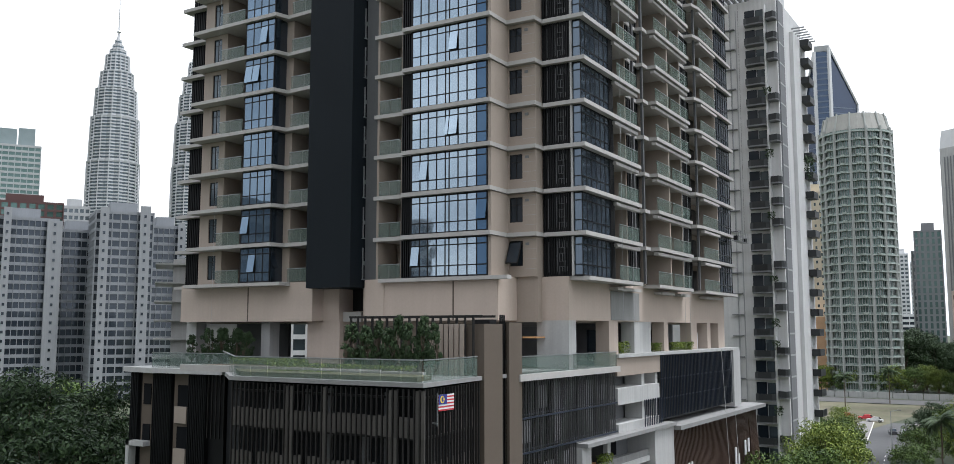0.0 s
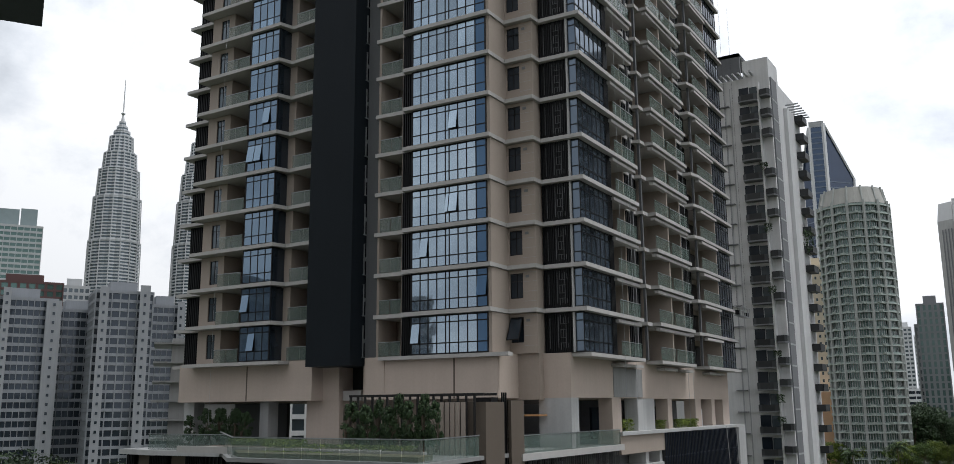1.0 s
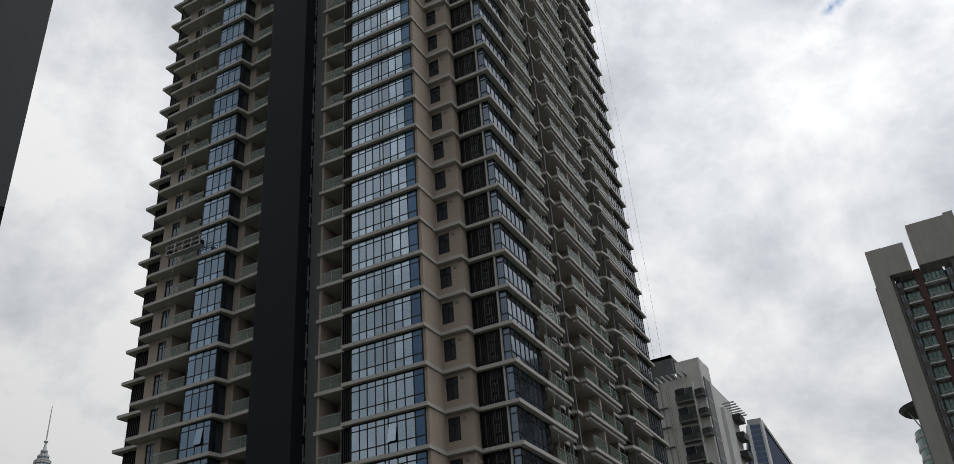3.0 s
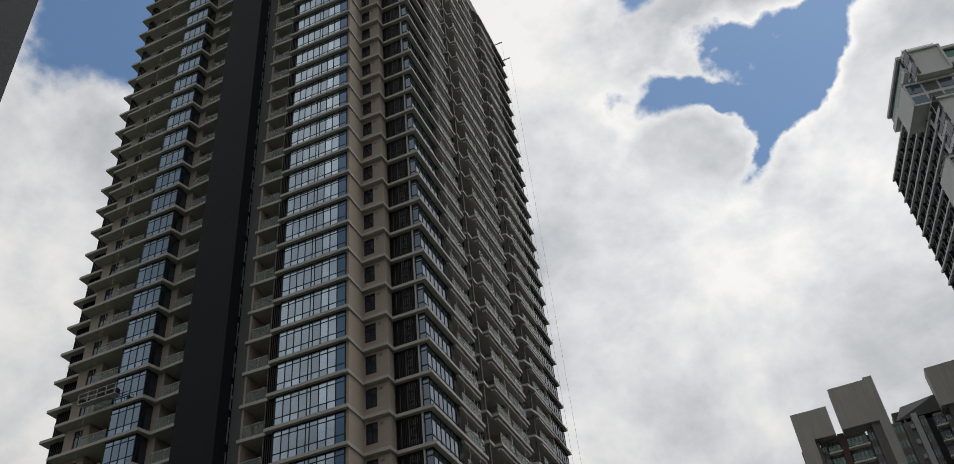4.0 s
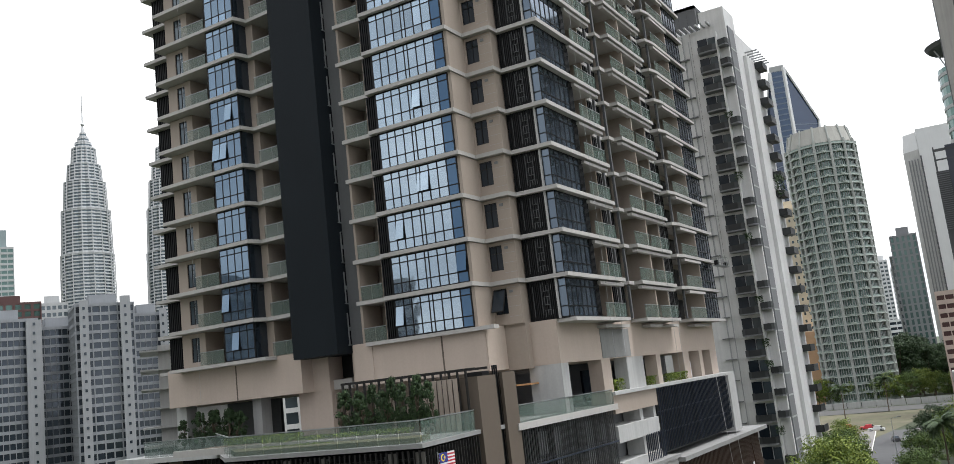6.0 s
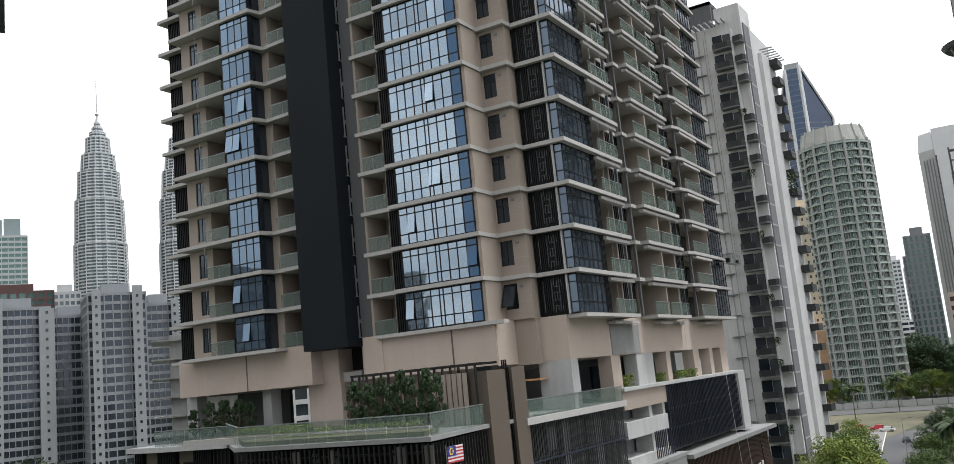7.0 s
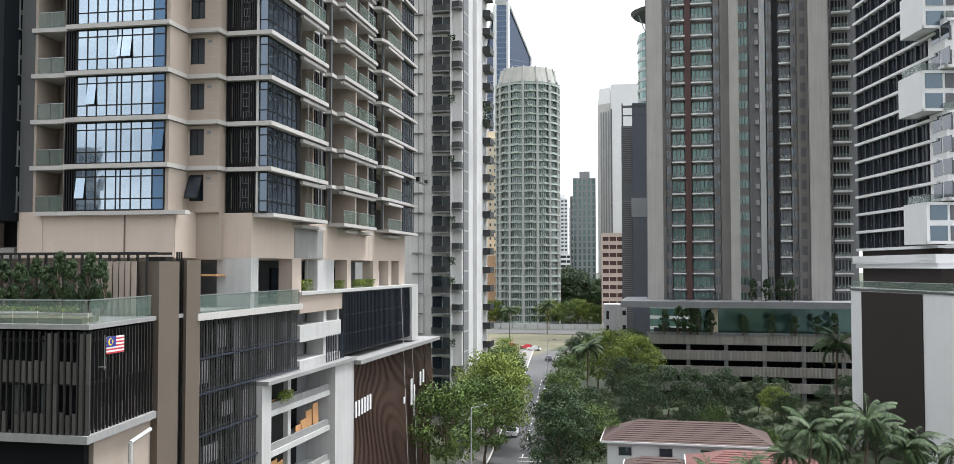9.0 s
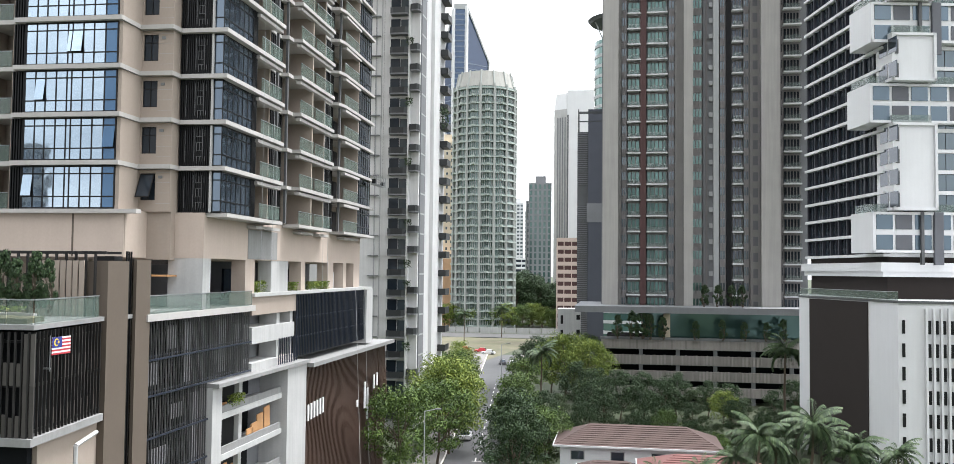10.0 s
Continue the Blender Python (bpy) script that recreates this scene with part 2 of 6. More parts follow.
LEAF = foliage("leaf", (0.038, 0.076, 0.018), (0.092, 0.14, 0.029))
LEAF_DARK = foliage("dark_leaf", (0.016, 0.038, 0.014), (0.036, 0.064, 0.022))
LEAF_LIME = foliage("lime_leaf", (0.095, 0.15, 0.026), (0.18, 0.22, 0.040))
LEAF_PALM = foliage("palm_leaf", (0.030, 0.060, 0.024), (0.068, 0.100, 0.040))
LEAF_GREY = foliage("grey_green_leaf", (0.034, 0.060, 0.026), (0.062, 0.088, 0.038))


# ---- mesh building ----
class Shape:
    """Gathers boxes, prisms, tubes and sheets into one mesh."""

    def __init__(self):
        self.v, self.f = [], []

    def box(self, x0, x1, y0, y1, z0, z1):
        b = len(self.v)
        self.v += [(x0, y0, z0), (x1, y0, z0), (x1, y1, z0), (x0, y1, z0), (x0, y0, z1), (x1, y0, z1), (x1, y1, z1), (x0, y1, z1)]
        self.f += [(b, b + 3, b + 2, b + 1), (b + 4, b + 5, b + 6, b + 7), (b, b + 1, b + 5, b + 4), (b + 1, b + 2, b + 6, b + 5), (b + 2, b + 3, b + 7, b + 6), (b + 3, b, b + 4, b + 7)]
        return self

    def prism(self, outline, z0, z1, top=None):
        """outline: (x, y) anticlockwise from above; top: the outline at z1 where it differs."""
        b, n = len(self.v), len(outline)
        self.v += [(x, y, z0) for x, y in outline] + [(x, y, z1) for x, y in (top or outline)]
        self.f += [tuple(range(b + n - 1, b - 1, -1)), tuple(range(b + n, b + 2 * n))]
        self.f += [(b + i, b + (i + 1) % n, b + n + (i + 1) % n, b + n + i) for i in range(n)]
        return self

    def tube(self, a, c, r0, r1=None, n=6):
        a, c = Vector(a), Vector(c)
        r1 = r0 if r1 is None else r1
        d = (c - a).normalized()
        u = d.cross((0, 0, 1) if abs(d.z) < 0.9 else (1, 0, 0)).normalized()
        w = d.cross(u)
        b = len(self.v)
        for p, r in ((a, r0), (c, r1)):
            self.v += [tuple(p + (u * math.cos(6.2832 * i / n) + w * math.sin(6.2832 * i / n)) * r) for i in range(n)]
        self.f += [(b + i, b + (i + 1) % n, b + n + (i + 1) % n, b + n + i) for i in range(n)]
        self.f += [tuple(range(b + n - 1, b - 1, -1)), tuple(range(b + n, b + 2 * n))]
        return self

    def sheet(self, *points):
        b = len(self.v)
        self.v += [tuple(p) for p in points]
        self.f.append(tuple(range(b, b + len(points))))
        return self

    def ring(self, cx, cy, r0, r1, z0, z1, n=24):
        """A round band from radius r0 at z0 to r1 at z1, closed by discs."""
        return self.prism([(cx + r0 * math.cos(6.2832 * i / n), cy + r0 * math.sin(6.2832 * i / n)) for i in range(n)], z0, z1,
                          [(cx + r1 * math.cos(6.2832 * i / n), cy + r1 * math.sin(6.2832 * i / n)) for i in range(n)])

    def lattice(self, us, zs, holes, at, deep, side):
        """A plate with openings, in one piece. us, zs: its two ends across and up; holes: ((u0, u1), (z0, z1)); it faces -y ('front') or +x ('street')."""
        cu = sorted({*us, *(u for h in holes for u in h[0])})
        cz = sorted({*zs, *(z for h in holes for z in h[1])})
        nu, nz, b = len(cu), len(cz), len(self.v)
        for d in (0, deep):
            self.v += [(u, at + d, z) if side == "front" else (at - d, u, z) for z in cz for u in cu]
        ix = lambda i, j, d: b + d * nu * nz + j * nu + i
        full = [[not any(h[0][0] <= (cu[i] + cu[i + 1]) / 2 <= h[0][1] and h[1][0] <= (cz[j] + cz[j + 1]) / 2 <= h[1][1] for h in holes) for i in range(nu - 1)] for j in range(nz - 1)]
        for j in range(nz - 1):
            for i in range(nu - 1):
                if not full[j][i]:
                    continue
                self.f += [(ix(i, j, 0), ix(i + 1, j, 0), ix(i + 1, j + 1, 0), ix(i, j + 1, 0)), (ix(i, j + 1, 1), ix(i + 1, j + 1, 1), ix(i + 1, j, 1), ix(i, j, 1))]
                for di, dj, p, q in ((-1, 0, (i, j + 1), (i, j)), (1, 0, (i + 1, j), (i + 1, j + 1)), (0, -1, (i, j), (i + 1, j)), (0, 1, (i + 1, j + 1), (i, j + 1))):
                    x, y = i + di, j + dj
                    if not (0 <= x < nu - 1 and 0 <= y < nz - 1 and full[y][x]):
                        self.f.append((ix(*p, 0), ix(*p, 1), ix(*q, 1), ix(*q, 0)))
        return self

    def mesh(self, name, material):
        me = bpy.data.meshes.new(name)
        me.from_pydata(self.v, [], self.f)
        me.materials.append(material)
        me.update()
        return me


def thing(name, label, category, at=(0, 0, 0), group="", turn=0.0):
    ob = tagged(new(name), label, category, group)
    ob.matrix_world = pose(*at, 0, 0, turn)
    return ob


def part(name, shape, material, parent, label="", at=(0, 0, 0), kind=""):
    me = shape.mesh(name, material) if isinstance(shape, Shape) else shape
    ob = new(name, me)
    ob.parent = parent
    ob.location = at
    return tagged(ob, label, kind=kind)


def solid(name, shape, material, label, category, kind="", at=(0, 0, 0), group=""):
    ob = new(name, shape.mesh(name, material))
    ob.location = at
    return tagged(ob, label, category, group, kind)


# ---- ground ----
solid("ground", Shape().sheet((-4000, -4000, -0.05), (4000, -4000, -0.05), (4000, 4000, -0.05), (-4000, 4000, -0.05)), GROUND,
      "grassy earth ground reaching to the horizon", "ground", "structure")

# ---- condominium tower ----
FH, BASE, FLOORS = 3.34, 28.93, 37
TOWER_FRAME = Matrix.Translation((*EYE, 0)) @ pose(0, 0, 0, 0, 0, 1.21) @ Matrix.Translation((-EYE[0], -EYE[1], 0))
tower = thing("condominium_tower", "tall beige and charcoal condominium tower with projecting floor slabs", "apartment tower")
tower.matrix_world = TOWER_FRAME

SLAB_LINE = [(-66.1, 53.64), (-62.7, 53.64), (-62.7, 51.95), (-52.24, 51.7), (-51.9, 53.0), (-48.6, 52.75), (-48.6, 56.2), (-42.75, 56.2), (-42.7, 53.36), (-39.75, 53.45), (-39.65, 52.9),
             (-31.6, 52.9), (-31.6, 55.54), (-29.16, 55.54), (-29.11, 56.76), (-25.61, 56.76), (-25.61, 68.62), (-27.05, 68.62), (-27.05, 71.5), (-26.4, 71.6), (-26.4, 72.84), (-25.6, 72.84),
             (-25.6, 82.82), (-26.95, 82.82), (-26.95, 85.5), (-26.05, 85.7), (-25.75, 87.2), (-25.75, 99.39), (-66.1, 99.39)]
BAY_A = [-56.0, -55.1, -54.25, -53.4, -52.62]
BAY_B = [-38.9, -38.1, -37.35, -36.55, -35.75, -35.4, -34.6, -33.8, -32.95, -32.05]
BAY_Z = [0.06, 0.84, 2.42, 2.92]


def ribbed(x0, x1, y0, y1, z0, z1, n, tooth=0.5, depth=0.09, side="front"):
    """A slab with square upright ribs on its front (towards -y) or on its street side (towards +x), in one piece."""
    out, a, b = [], (x0, y0)[side == "street"], (x1, y1)[side == "street"]
    for i in range(n):
        p, q = a + (b - a) * i / n, a + (b - a) * (i + tooth) / n
        r = a + (b - a) * (i + 1) / n
        out += [(p, 1), (q, 1), (q, 0), (r, 0)]
    if side == "front":
        line = [(u, y0 if t else y0 + depth) for u, t in out] + [(x1, y1), (x0, y1)]
    else:
        line = [(x0, y0)] + [(x1 if t else x1 - depth, u) for u, t in out] + [(x0, y1)]
    return Shape().prism(line, z0, z1)


def floor_parts():
    """The meshes of one storey, its floor at z = 0: (name, label, material, mesh, [the same for sub-parts])."""
    made = []

    def add(name, label, material, shape, subs=()):
        made.append((name, label, material, shape.mesh(name, material), [(n, lb, mt, s.mesh(n, mt)) for n, lb, mt, s in subs]))

    add("floor_slab", "pale projecting floor slab", SLAB, Shape().prism(SLAB_LINE, -0.33, -0.02))
    top = FH - 0.36
    # walls of the long face
    add("wall", "", PIER, Shape().lattice([-62.2, -59.3], [-0.02, top], [((-61.06, -60.04), (0.45, 2.6))], 53.0, 0.3, "front"))
    add("wall_pier", "", PIER, Shape().box(-59.55, -59.3, 53.3, 56.1, 0, top))
    add("wall_pier", "", PIER, Shape().box(-52.5, -51.7, 53.5, 56.1, 0, top))
    add("wall_pier", "", PIER, Shape().box(-56.3, -56.02, 52.3, 56.1, 0, top))
    add("wall_pier", "", PIER, Shape().box(-40.1, -39.95, 53.55, 56.1, 0, top))
    add("wall_pier", "", PIER, Shape().box(-42.55, -42.35, 53.6, 56.1, 0, top))
    add("bay_cheek", "", PIER, Shape().box(-32.0, -31.72, 53.32, 56.0, 0, top))
    add("corner_wall", "", PIER, Shape().lattice([-31.72, -29.35], [-0.02, top], [((-31.62, -30.5), (0.8, 2.72))], 56.0, 0.3, "front"))
    for z in (0.55, 1.3, 2.05, 2.75):
        add("wall_joint", "", SOFFIT, Shape().box(-30.45, -29.36, 55.992, 56.0, z, z + 0.025))
    add("vent_cap", "", GREY, Shape().box(-30.25, -29.95, 55.95, 56.0, 2.35, 2.55))
    # black corner cladding with ribs
    add("corner_cladding", "black ribbed cladding", BLACK, ribbed(-65.26, -62.2, 54.25, 56.1, 0, top, 13, 0.4))

    def window(x0, x1, y, z0, z1, glass=GLASS_DARK):
        mid = (x0 + x1) / 2
        fr = Shape().lattice([x0, x1], [z0, z1], [((a, b), (c, d)) for a, b in ((x0 + 0.07, mid - 0.03), (mid + 0.03, x1 - 0.07)) for c, d in ((z0 + 0.07, z1 - 0.62), (z1 - 0.56, z1 - 0.07))], y - 0.04, 0.1, "front")
        add("window", "", BLACK, fr, [("pane", "", glass, Shape().box(x0 + 0.05, x1 - 0.05, y, y + 0.02, z0 + 0.05, z1 - 0.05))])

    window(-61.06, -60.04, 53.12, 0.45, 2.6, GLASS_GREY)
    window(-31.62, -30.5, 56.12, 0.8, 2.72)

    def bay(xs, y, back, label):
        holes = [((a + 0.05, b - 0.05), (c + 0.045, d - 0.045)) for a, b in zip(xs, xs[1:]) for c, d in zip(BAY_Z, BAY_Z[1:])]
        add("window_bay", label, BLACK, Shape().lattice([xs[0] - 0.05, xs[-1] + 0.05], [0.0, top], holes, y - 0.05, 0.12, "front"))
        add("bay_backing", "", BLACK, Shape().box(xs[0], xs[-1] + 0.05, y + 0.1, back, 0, top))

    bay(BAY_A, 52.1, 53.4, "black-framed slim window bay")
    bay(BAY_B, 53.3, 55.9, "black-framed wide window bay")
    add("bay_cheek", "dark glass bay side", GLASS_DARK, Shape().box(-52.56, -52.5, 52.16, 53.5, 0.05, top - 0.05))
    add("side_louvre", "black louvre", BLACK, ribbed(-39.95, -38.96, 53.4, 56.1, 0, top, 5, 0.45, 0.25))
    # corner louvre screen with a squared pattern
    pt = Shape()
    for x, z0, z1 in ((-28.15, 0.35, 2.7), (-27.95, 0.2, 0.7), (-27.95, 1.15, 1.75), (-27.95, 2.15, 2.8), (-27.72, 0.35, 0.75), (-27.72, 1.15, 1.7), (-27.72, 2.15, 2.6), (-27.52, 0.3, 2.7), (-27.33, 0.35, 0.7), (-27.33, 2.15, 2.6), (-28.85, 0.3, 2.6)):
        pt.box(x - 0.022, x + 0.022, 57.08, 57.12, z0, z1)
    for z in (0.72, 1.12, 1.72, 2.14):
        pt.box(-28.0, -27.48, 57.08, 57.12, z - 0.02, z + 0.02)
    add("louvre_screen", "black louvre screen", BLACK, ribbed(-29.3, -26.92, 57.14, 57.5, 0, top, 16, 0.42), [("pattern_panel", "grey metal pattern", DARKGREY, pt)])
    add("corner_post", "white corner post", OFFWHITE, Shape().box(-26.92, -26.78, 57.02, 57.2, 0, top))

    # glazing of the corner and of the street face
    def glazed(u0, u1, at, side, n, glass):
        us = [u0 + (u1 - u0) * i / n for i in range(n + 1)]
        zs = [0.06, 0.85, 2.35, top - 0.06]
        holes = [((a + 0.04, b - 0.04), (c + 0.04, d - 0.04)) for a, b in zip(us, us[1:]) for c, d in zip(zs, zs[1:])]
        pn = Shape()
        for a, b in zip(us, us[1:]):
            for c, d in zip(zs, zs[1:]):
                if side == "front":
                    pn.box(a + 0.03, b - 0.03, at + 0.04, at + 0.07, c + 0.03, d - 0.03)
                else:
                    pn.box(at - 0.07, at - 0.04, a + 0.03, b - 0.03, c + 0.03, d - 0.03)
        fr = Shape().lattice([u0, u1], [0, top], holes, at, 0.12, side)
        add("glazed_wall", "dark glazed wall", BLACK, fr, [("pane", "", glass, pn)])
        # added near-black sheet stands in for the unlit room behind the glass
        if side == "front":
            add("room_shade", "", PAINTED_SHADE, Shape().box(u0, u1 - 0.1, at + 0.4, at + 0.5, 0, top))
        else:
            add("room_shade", "", PAINTED_SHADE, Shape().box(at - 0.5, at - 0.4, u0 + 0.1, u1, 0, top))

    glazed(-26.78, -26.1, 57.2, "front", 1, GLASS_CORNER)
    glazed(57.26, 62.7, -26.1, "street", 6, GLASS_CORNER)
    glazed(93.2, 98.9, -26.1, "street", 6, GLASS_DARK)
    # black ribbed piers and columns, beige partitions
    for x, y0, y1, n in ((-26.05, 62.7, 63.6, 4), (-27.15, 68.6, 72.3, 9), (-27.0, 83.0, 87.1, 10)):
        add("ribbed_pier", "black ribbed pier", BLACK, ribbed(-28.4, x, y0, y1, 0, top, n, 0.5, 0.12, "street"))
    for x, y in ((-26.55, 69.4), (-26.55, 71.75), (-26.2, 86.7)):
        add("column", "slim dark wall column", DARKGREY, Shape().box(x - 0.2, x, y, y + 0.3, 0, top))
    for x, y0, y1 in ((-25.95, 76.85, 77.15), (-26.9, 72.4, 72.8), (-26.6, 82.5, 82.8), (-26.0, 93.0, 93.2), (-26.9, 68.25, 68.5)):
        add("partition", "", PIER, Shape().box(-28.4, x, y0, y1, 0, top))
    # soffit beams below the balconies of the street face
    for y0, y1 in ((63.3, 68.5), (73.0, 82.7), (87.4, 93.2)):
        add("soffit_beam", "", SLAB, Shape().box(-26.2, -25.78, y0, y1, -0.72, -0.46))
        add("soffit", "", SOFFIT, Shape().box(-28.4, -26.25, y0, y1, -0.42, -0.34))

    # balconies: glass rail, and the door behind
    def balcony(kind, a, b, front, back):
        rail, bar, frame_, pane = Shape(), Shape(), Shape(), Shape()
        n = max(1, round((b - a) / 1.4))
        for i in range(n):
            p, q = a + (b - a) * i / n + 0.03, a + (b - a) * (i + 1) / n - 0.03
            rail.box(*((p, q, front, front + 0.03) if kind == "L" else (front - 0.03, front, p, q)), 0.04, 1.12)
        bar.box(*((a, b, front - 0.02, front + 0.05) if kind == "L" else (front - 0.05, front + 0.02, a, b)), 1.12, 1.17)
        d0, d1 = a + (b - a) * 0.40, a + (b - a) * 0.97
        if kind == "L":
            frame_.box(d0, d1, back - 0.06, back, 0, 2.35)
            for i in range(2):
                pane.box(d0 + (d1 - d0) * i / 2 + 0.06, d0 + (d1 - d0) * (i + 1) / 2 - 0.06, back - 0.09, back - 0.06, 0.08, 2.25)
        else:
            frame_.box(back, back + 0.06, d0, d1, 0, 2.35)
            for i in range(2):
                pane.box(back + 0.06, back + 0.09, d0 + (d1 - d0) * i / 2 + 0.06, d0 + (d1 - d0) * (i + 1) / 2 - 0.06, 0.08, 2.25)
        add("glass_rail", "greenish glass balustrade", RAIL_GLASS, rail, [("handrail", "", STEEL, bar)])
        add("balcony_door", "black-framed glass door", BLACK, frame_, [("pane", "", GLASS_DARK, pane)])

    balcony("L", -59.25, -56.35, 52.2, 56.05)
    balcony("L", -51.65, -48.65, 53.15, 56.05)
    balcony("L", -42.3, -40.15, 53.55, 56.05)
    balcony("R", 63.7, 68.2, -25.75, -28.35)
    balcony("R", 72.9, 76.8, -25.72, -28.35)
    balcony("R", 77.2, 82.4, -25.72, -28.35)
    balcony("R", 87.3, 92.9, -25.88, -28.35)
    return made


ROOF = BASE + FLOORS * FH
part("core_wall", Shape().prism([(-65.2, 56.3), (-29.4, 56.3), (-29.4, 57.6), (-28.4, 57.6), (-28.4, 98.9), (-65.2, 98.9)], 25.5, ROOF), PIER, tower)
storey = floor_parts()
rng = random.Random(4)
pane_meshes = {}
for x0, x1, y in [(a, b, 52.08) for a, b in zip(BAY_A, BAY_A[1:])] + [(a, b, 53.28) for a, b in zip(BAY_B, BAY_B[1:])]:
    for z0, z1 in zip(BAY_Z, BAY_Z[1:]):
        s = Shape().box(x0 + 0.04, x1 - 0.04, y - 0.012, y + 0.012, z0 + 0.04, z1 - 0.04)
        pane_meshes[(x0, x1, y, z0, z1)] = s.mesh("pane", GLASS_SIDE if x1 == BAY_B[-1] else (GLASS_SLIM if x1 < -50 else GLASS_BAY))
joined = {m.name: Shape() for m in (GLASS_BAY, GLASS_SIDE, GLASS_SLIM)}
for (x0, x1, y, z0, z1), me in pane_meshes.items():
    joined[me.materials[0].name].box(x0 + 0.04, x1 - 0.04, y - 0.012, y + 0.012, z0 + 0.04, z1 - 0.04)
joined = {m: joined[m.name].mesh("glazing", m) for m in (GLASS_BAY, GLASS_SIDE, GLASS_SLIM)}
for k in range(FLOORS + 1):
    z = BASE + k * FH
    for name, label, material, me, subs in storey:
        if (k == FLOORS and name != "floor_slab") or (k == 0 and name in ("floor_slab", "soffit_beam", "soffit")):
            continue
        ob = part(name, me, material, tower, label, (0, 0, z))
        for n2, l2, m2, me2 in subs:
            part(n2, me2, m2, ob, l2)
        if name == "window_bay":
            slim = me.vertices[0].co.x < -50
            if k < 7:
                for (x0, x1, y, z0, z1), pm in pane_meshes.items():
                    if (x0 < -50) == slim:
                        p = part("pane", pm, None, ob)
                        if z1 - z0 > 1.2 and x1 - x0 < 1.0 and rng.random() < 0.12:
                            p.matrix_basis = Matrix.Translation((0, y, z1)) @ pose(0, 0, 0, -9) @ Matrix.Translation((0, -y, -z1))
            else:
                for m in ((GLASS_SLIM,) if slim else (GLASS_BAY, GLASS_SIDE)):
                    part("glazing", joined[m], None, ob, kind="stuff")
# top-hung casement that stands open in the first storey
leaf = part("open_casement", Shape().lattice([-31.6, -30.55], [-1.85, 0.0], [((-31.53, -30.62), (-1.78, -0.07))], -0.03, 0.06, "front"), BLACK, tower, "open top-hung casement")
leaf.matrix_basis = Matrix.Translation((0, 55.98, BASE + 2.66)) @ pose(0, 0, 0, -24)
part("pane", Shape().box(-31.55, -30.6, -0.01, 0.01, -1.8, -0.05), GLASS_DARK, leaf)
part("roof_parapet", Shape().prism([(-65.0, 54.3), (-31.6, 54.0), (-27, 57.6), (-26.4, 60), (-26.4, 99), (-65, 99)], ROOF - 0.02, ROOF + 2.6), DARKGREY, tower, "dark roof parapet")
# tall charcoal fin and the shaft beside it
part("fin_wall", Shape().box(-48.47, -43.9, 52.0, 56.0, 28.3, ROOF + 5), CHARCOAL, tower, "charcoal full-height fin wall")
part("shaft_cheek", Shape().box(-43.75, -42.56, 53.7, 56.2, 28.9, ROOF + 3), DARKGREY, tower, "dark grey shaft wall")
part("shaft_wall", Shape().box(-49.3, -42.6, 56.2, 56.35, 26.5, ROOF + 3), BLACK, tower, "black recessed shaft wall")
rung = Shape().box(-43.88, -43.78, 53.4, 54.5, 0, 0.06).box(-43.87, -43.8, 53.5, 53.6, 0, 2.6).box(-43.86, -43.8, 54.0, 54.1, 0.5, 3.1).box(-43.88, -43.79, 53.7, 53.95, 1.2, 1.5)
rung = rung.mesh("service_rack", STEEL)
for k in range(FLOORS):
    part("service_rack", rung, None, tower, "", (0, 0, BASE + k * FH))

# beige transfer band below the first storey
part("transfer_band", Shape().prism([(-64.4, 53.1), (-48.7, 53.1), (-48.6, 54.4), (-46.9, 54.4), (-46.9, 56.6), (-44.0, 56.6), (-44.0, 53.9), (-43.4, 53.9), (-43.4, 53.35), (-31.2, 53.35), (-31.2, 57.0),
                                   (-27.2, 57.0), (-27.2, 98.9), (-64.4, 98.9)], 25.62, BASE - 0.02), BEIGE, tower, "plain beige rendered band")
part("slot_ledge", Shape().box(-47.9, -45.0, 54.9, 56.6, 25.6, 26.4), SLAB, tower, "pale ledge in the shaft slot")
for a, b, y in ((-43.38, -41.5, 53.28), (-32.3, -31.25, 53.28)):
    part("pilaster", Shape().box(a, b, y, 53.35, 25.64, 28.6), BEIGE, tower)
for x, y in ((-56.0, 53.1), (-35.05, 53.35)):
    part("joint", Shape().box(x - 0.07, x + 0.07, y - 0.012, y, 25.64, 28.6), TAUPE, tower)
for a, b, y in ((-66.0, -62.7, 53.6), (-62.7, -51.2, 51.75), (-41.8, -30.2, 52.9)):
    part("sill_slab", Shape().box(a, b, y, 53.6 if y < 53.5 else 54.3, 28.62, 28.9), SLAB, tower, "pale projecting sill")
for a, b in ((57.3, 68.6), (72.8, 82.6), (86.9, 99.2)):
    part("sill_slab", Shape().box(-27.3, -25.62, a, b, 28.62, 28.9), SLAB, tower, "pale projecting sill")
for a, b in ((64.8, 70.2), (75.6, 79.2), (81.0, 84.0), (89.5, 95.0)):
    part("hood", Shape().box(-27.2, -26.4, a, b, 28.15, 28.38), SLAB, tower)
part("patch_panel", Shape().box(-27.2, -27.15, 65.1, 71.6, 25.7, 28.1), CONCRETE, tower, "unpainted concrete panel")

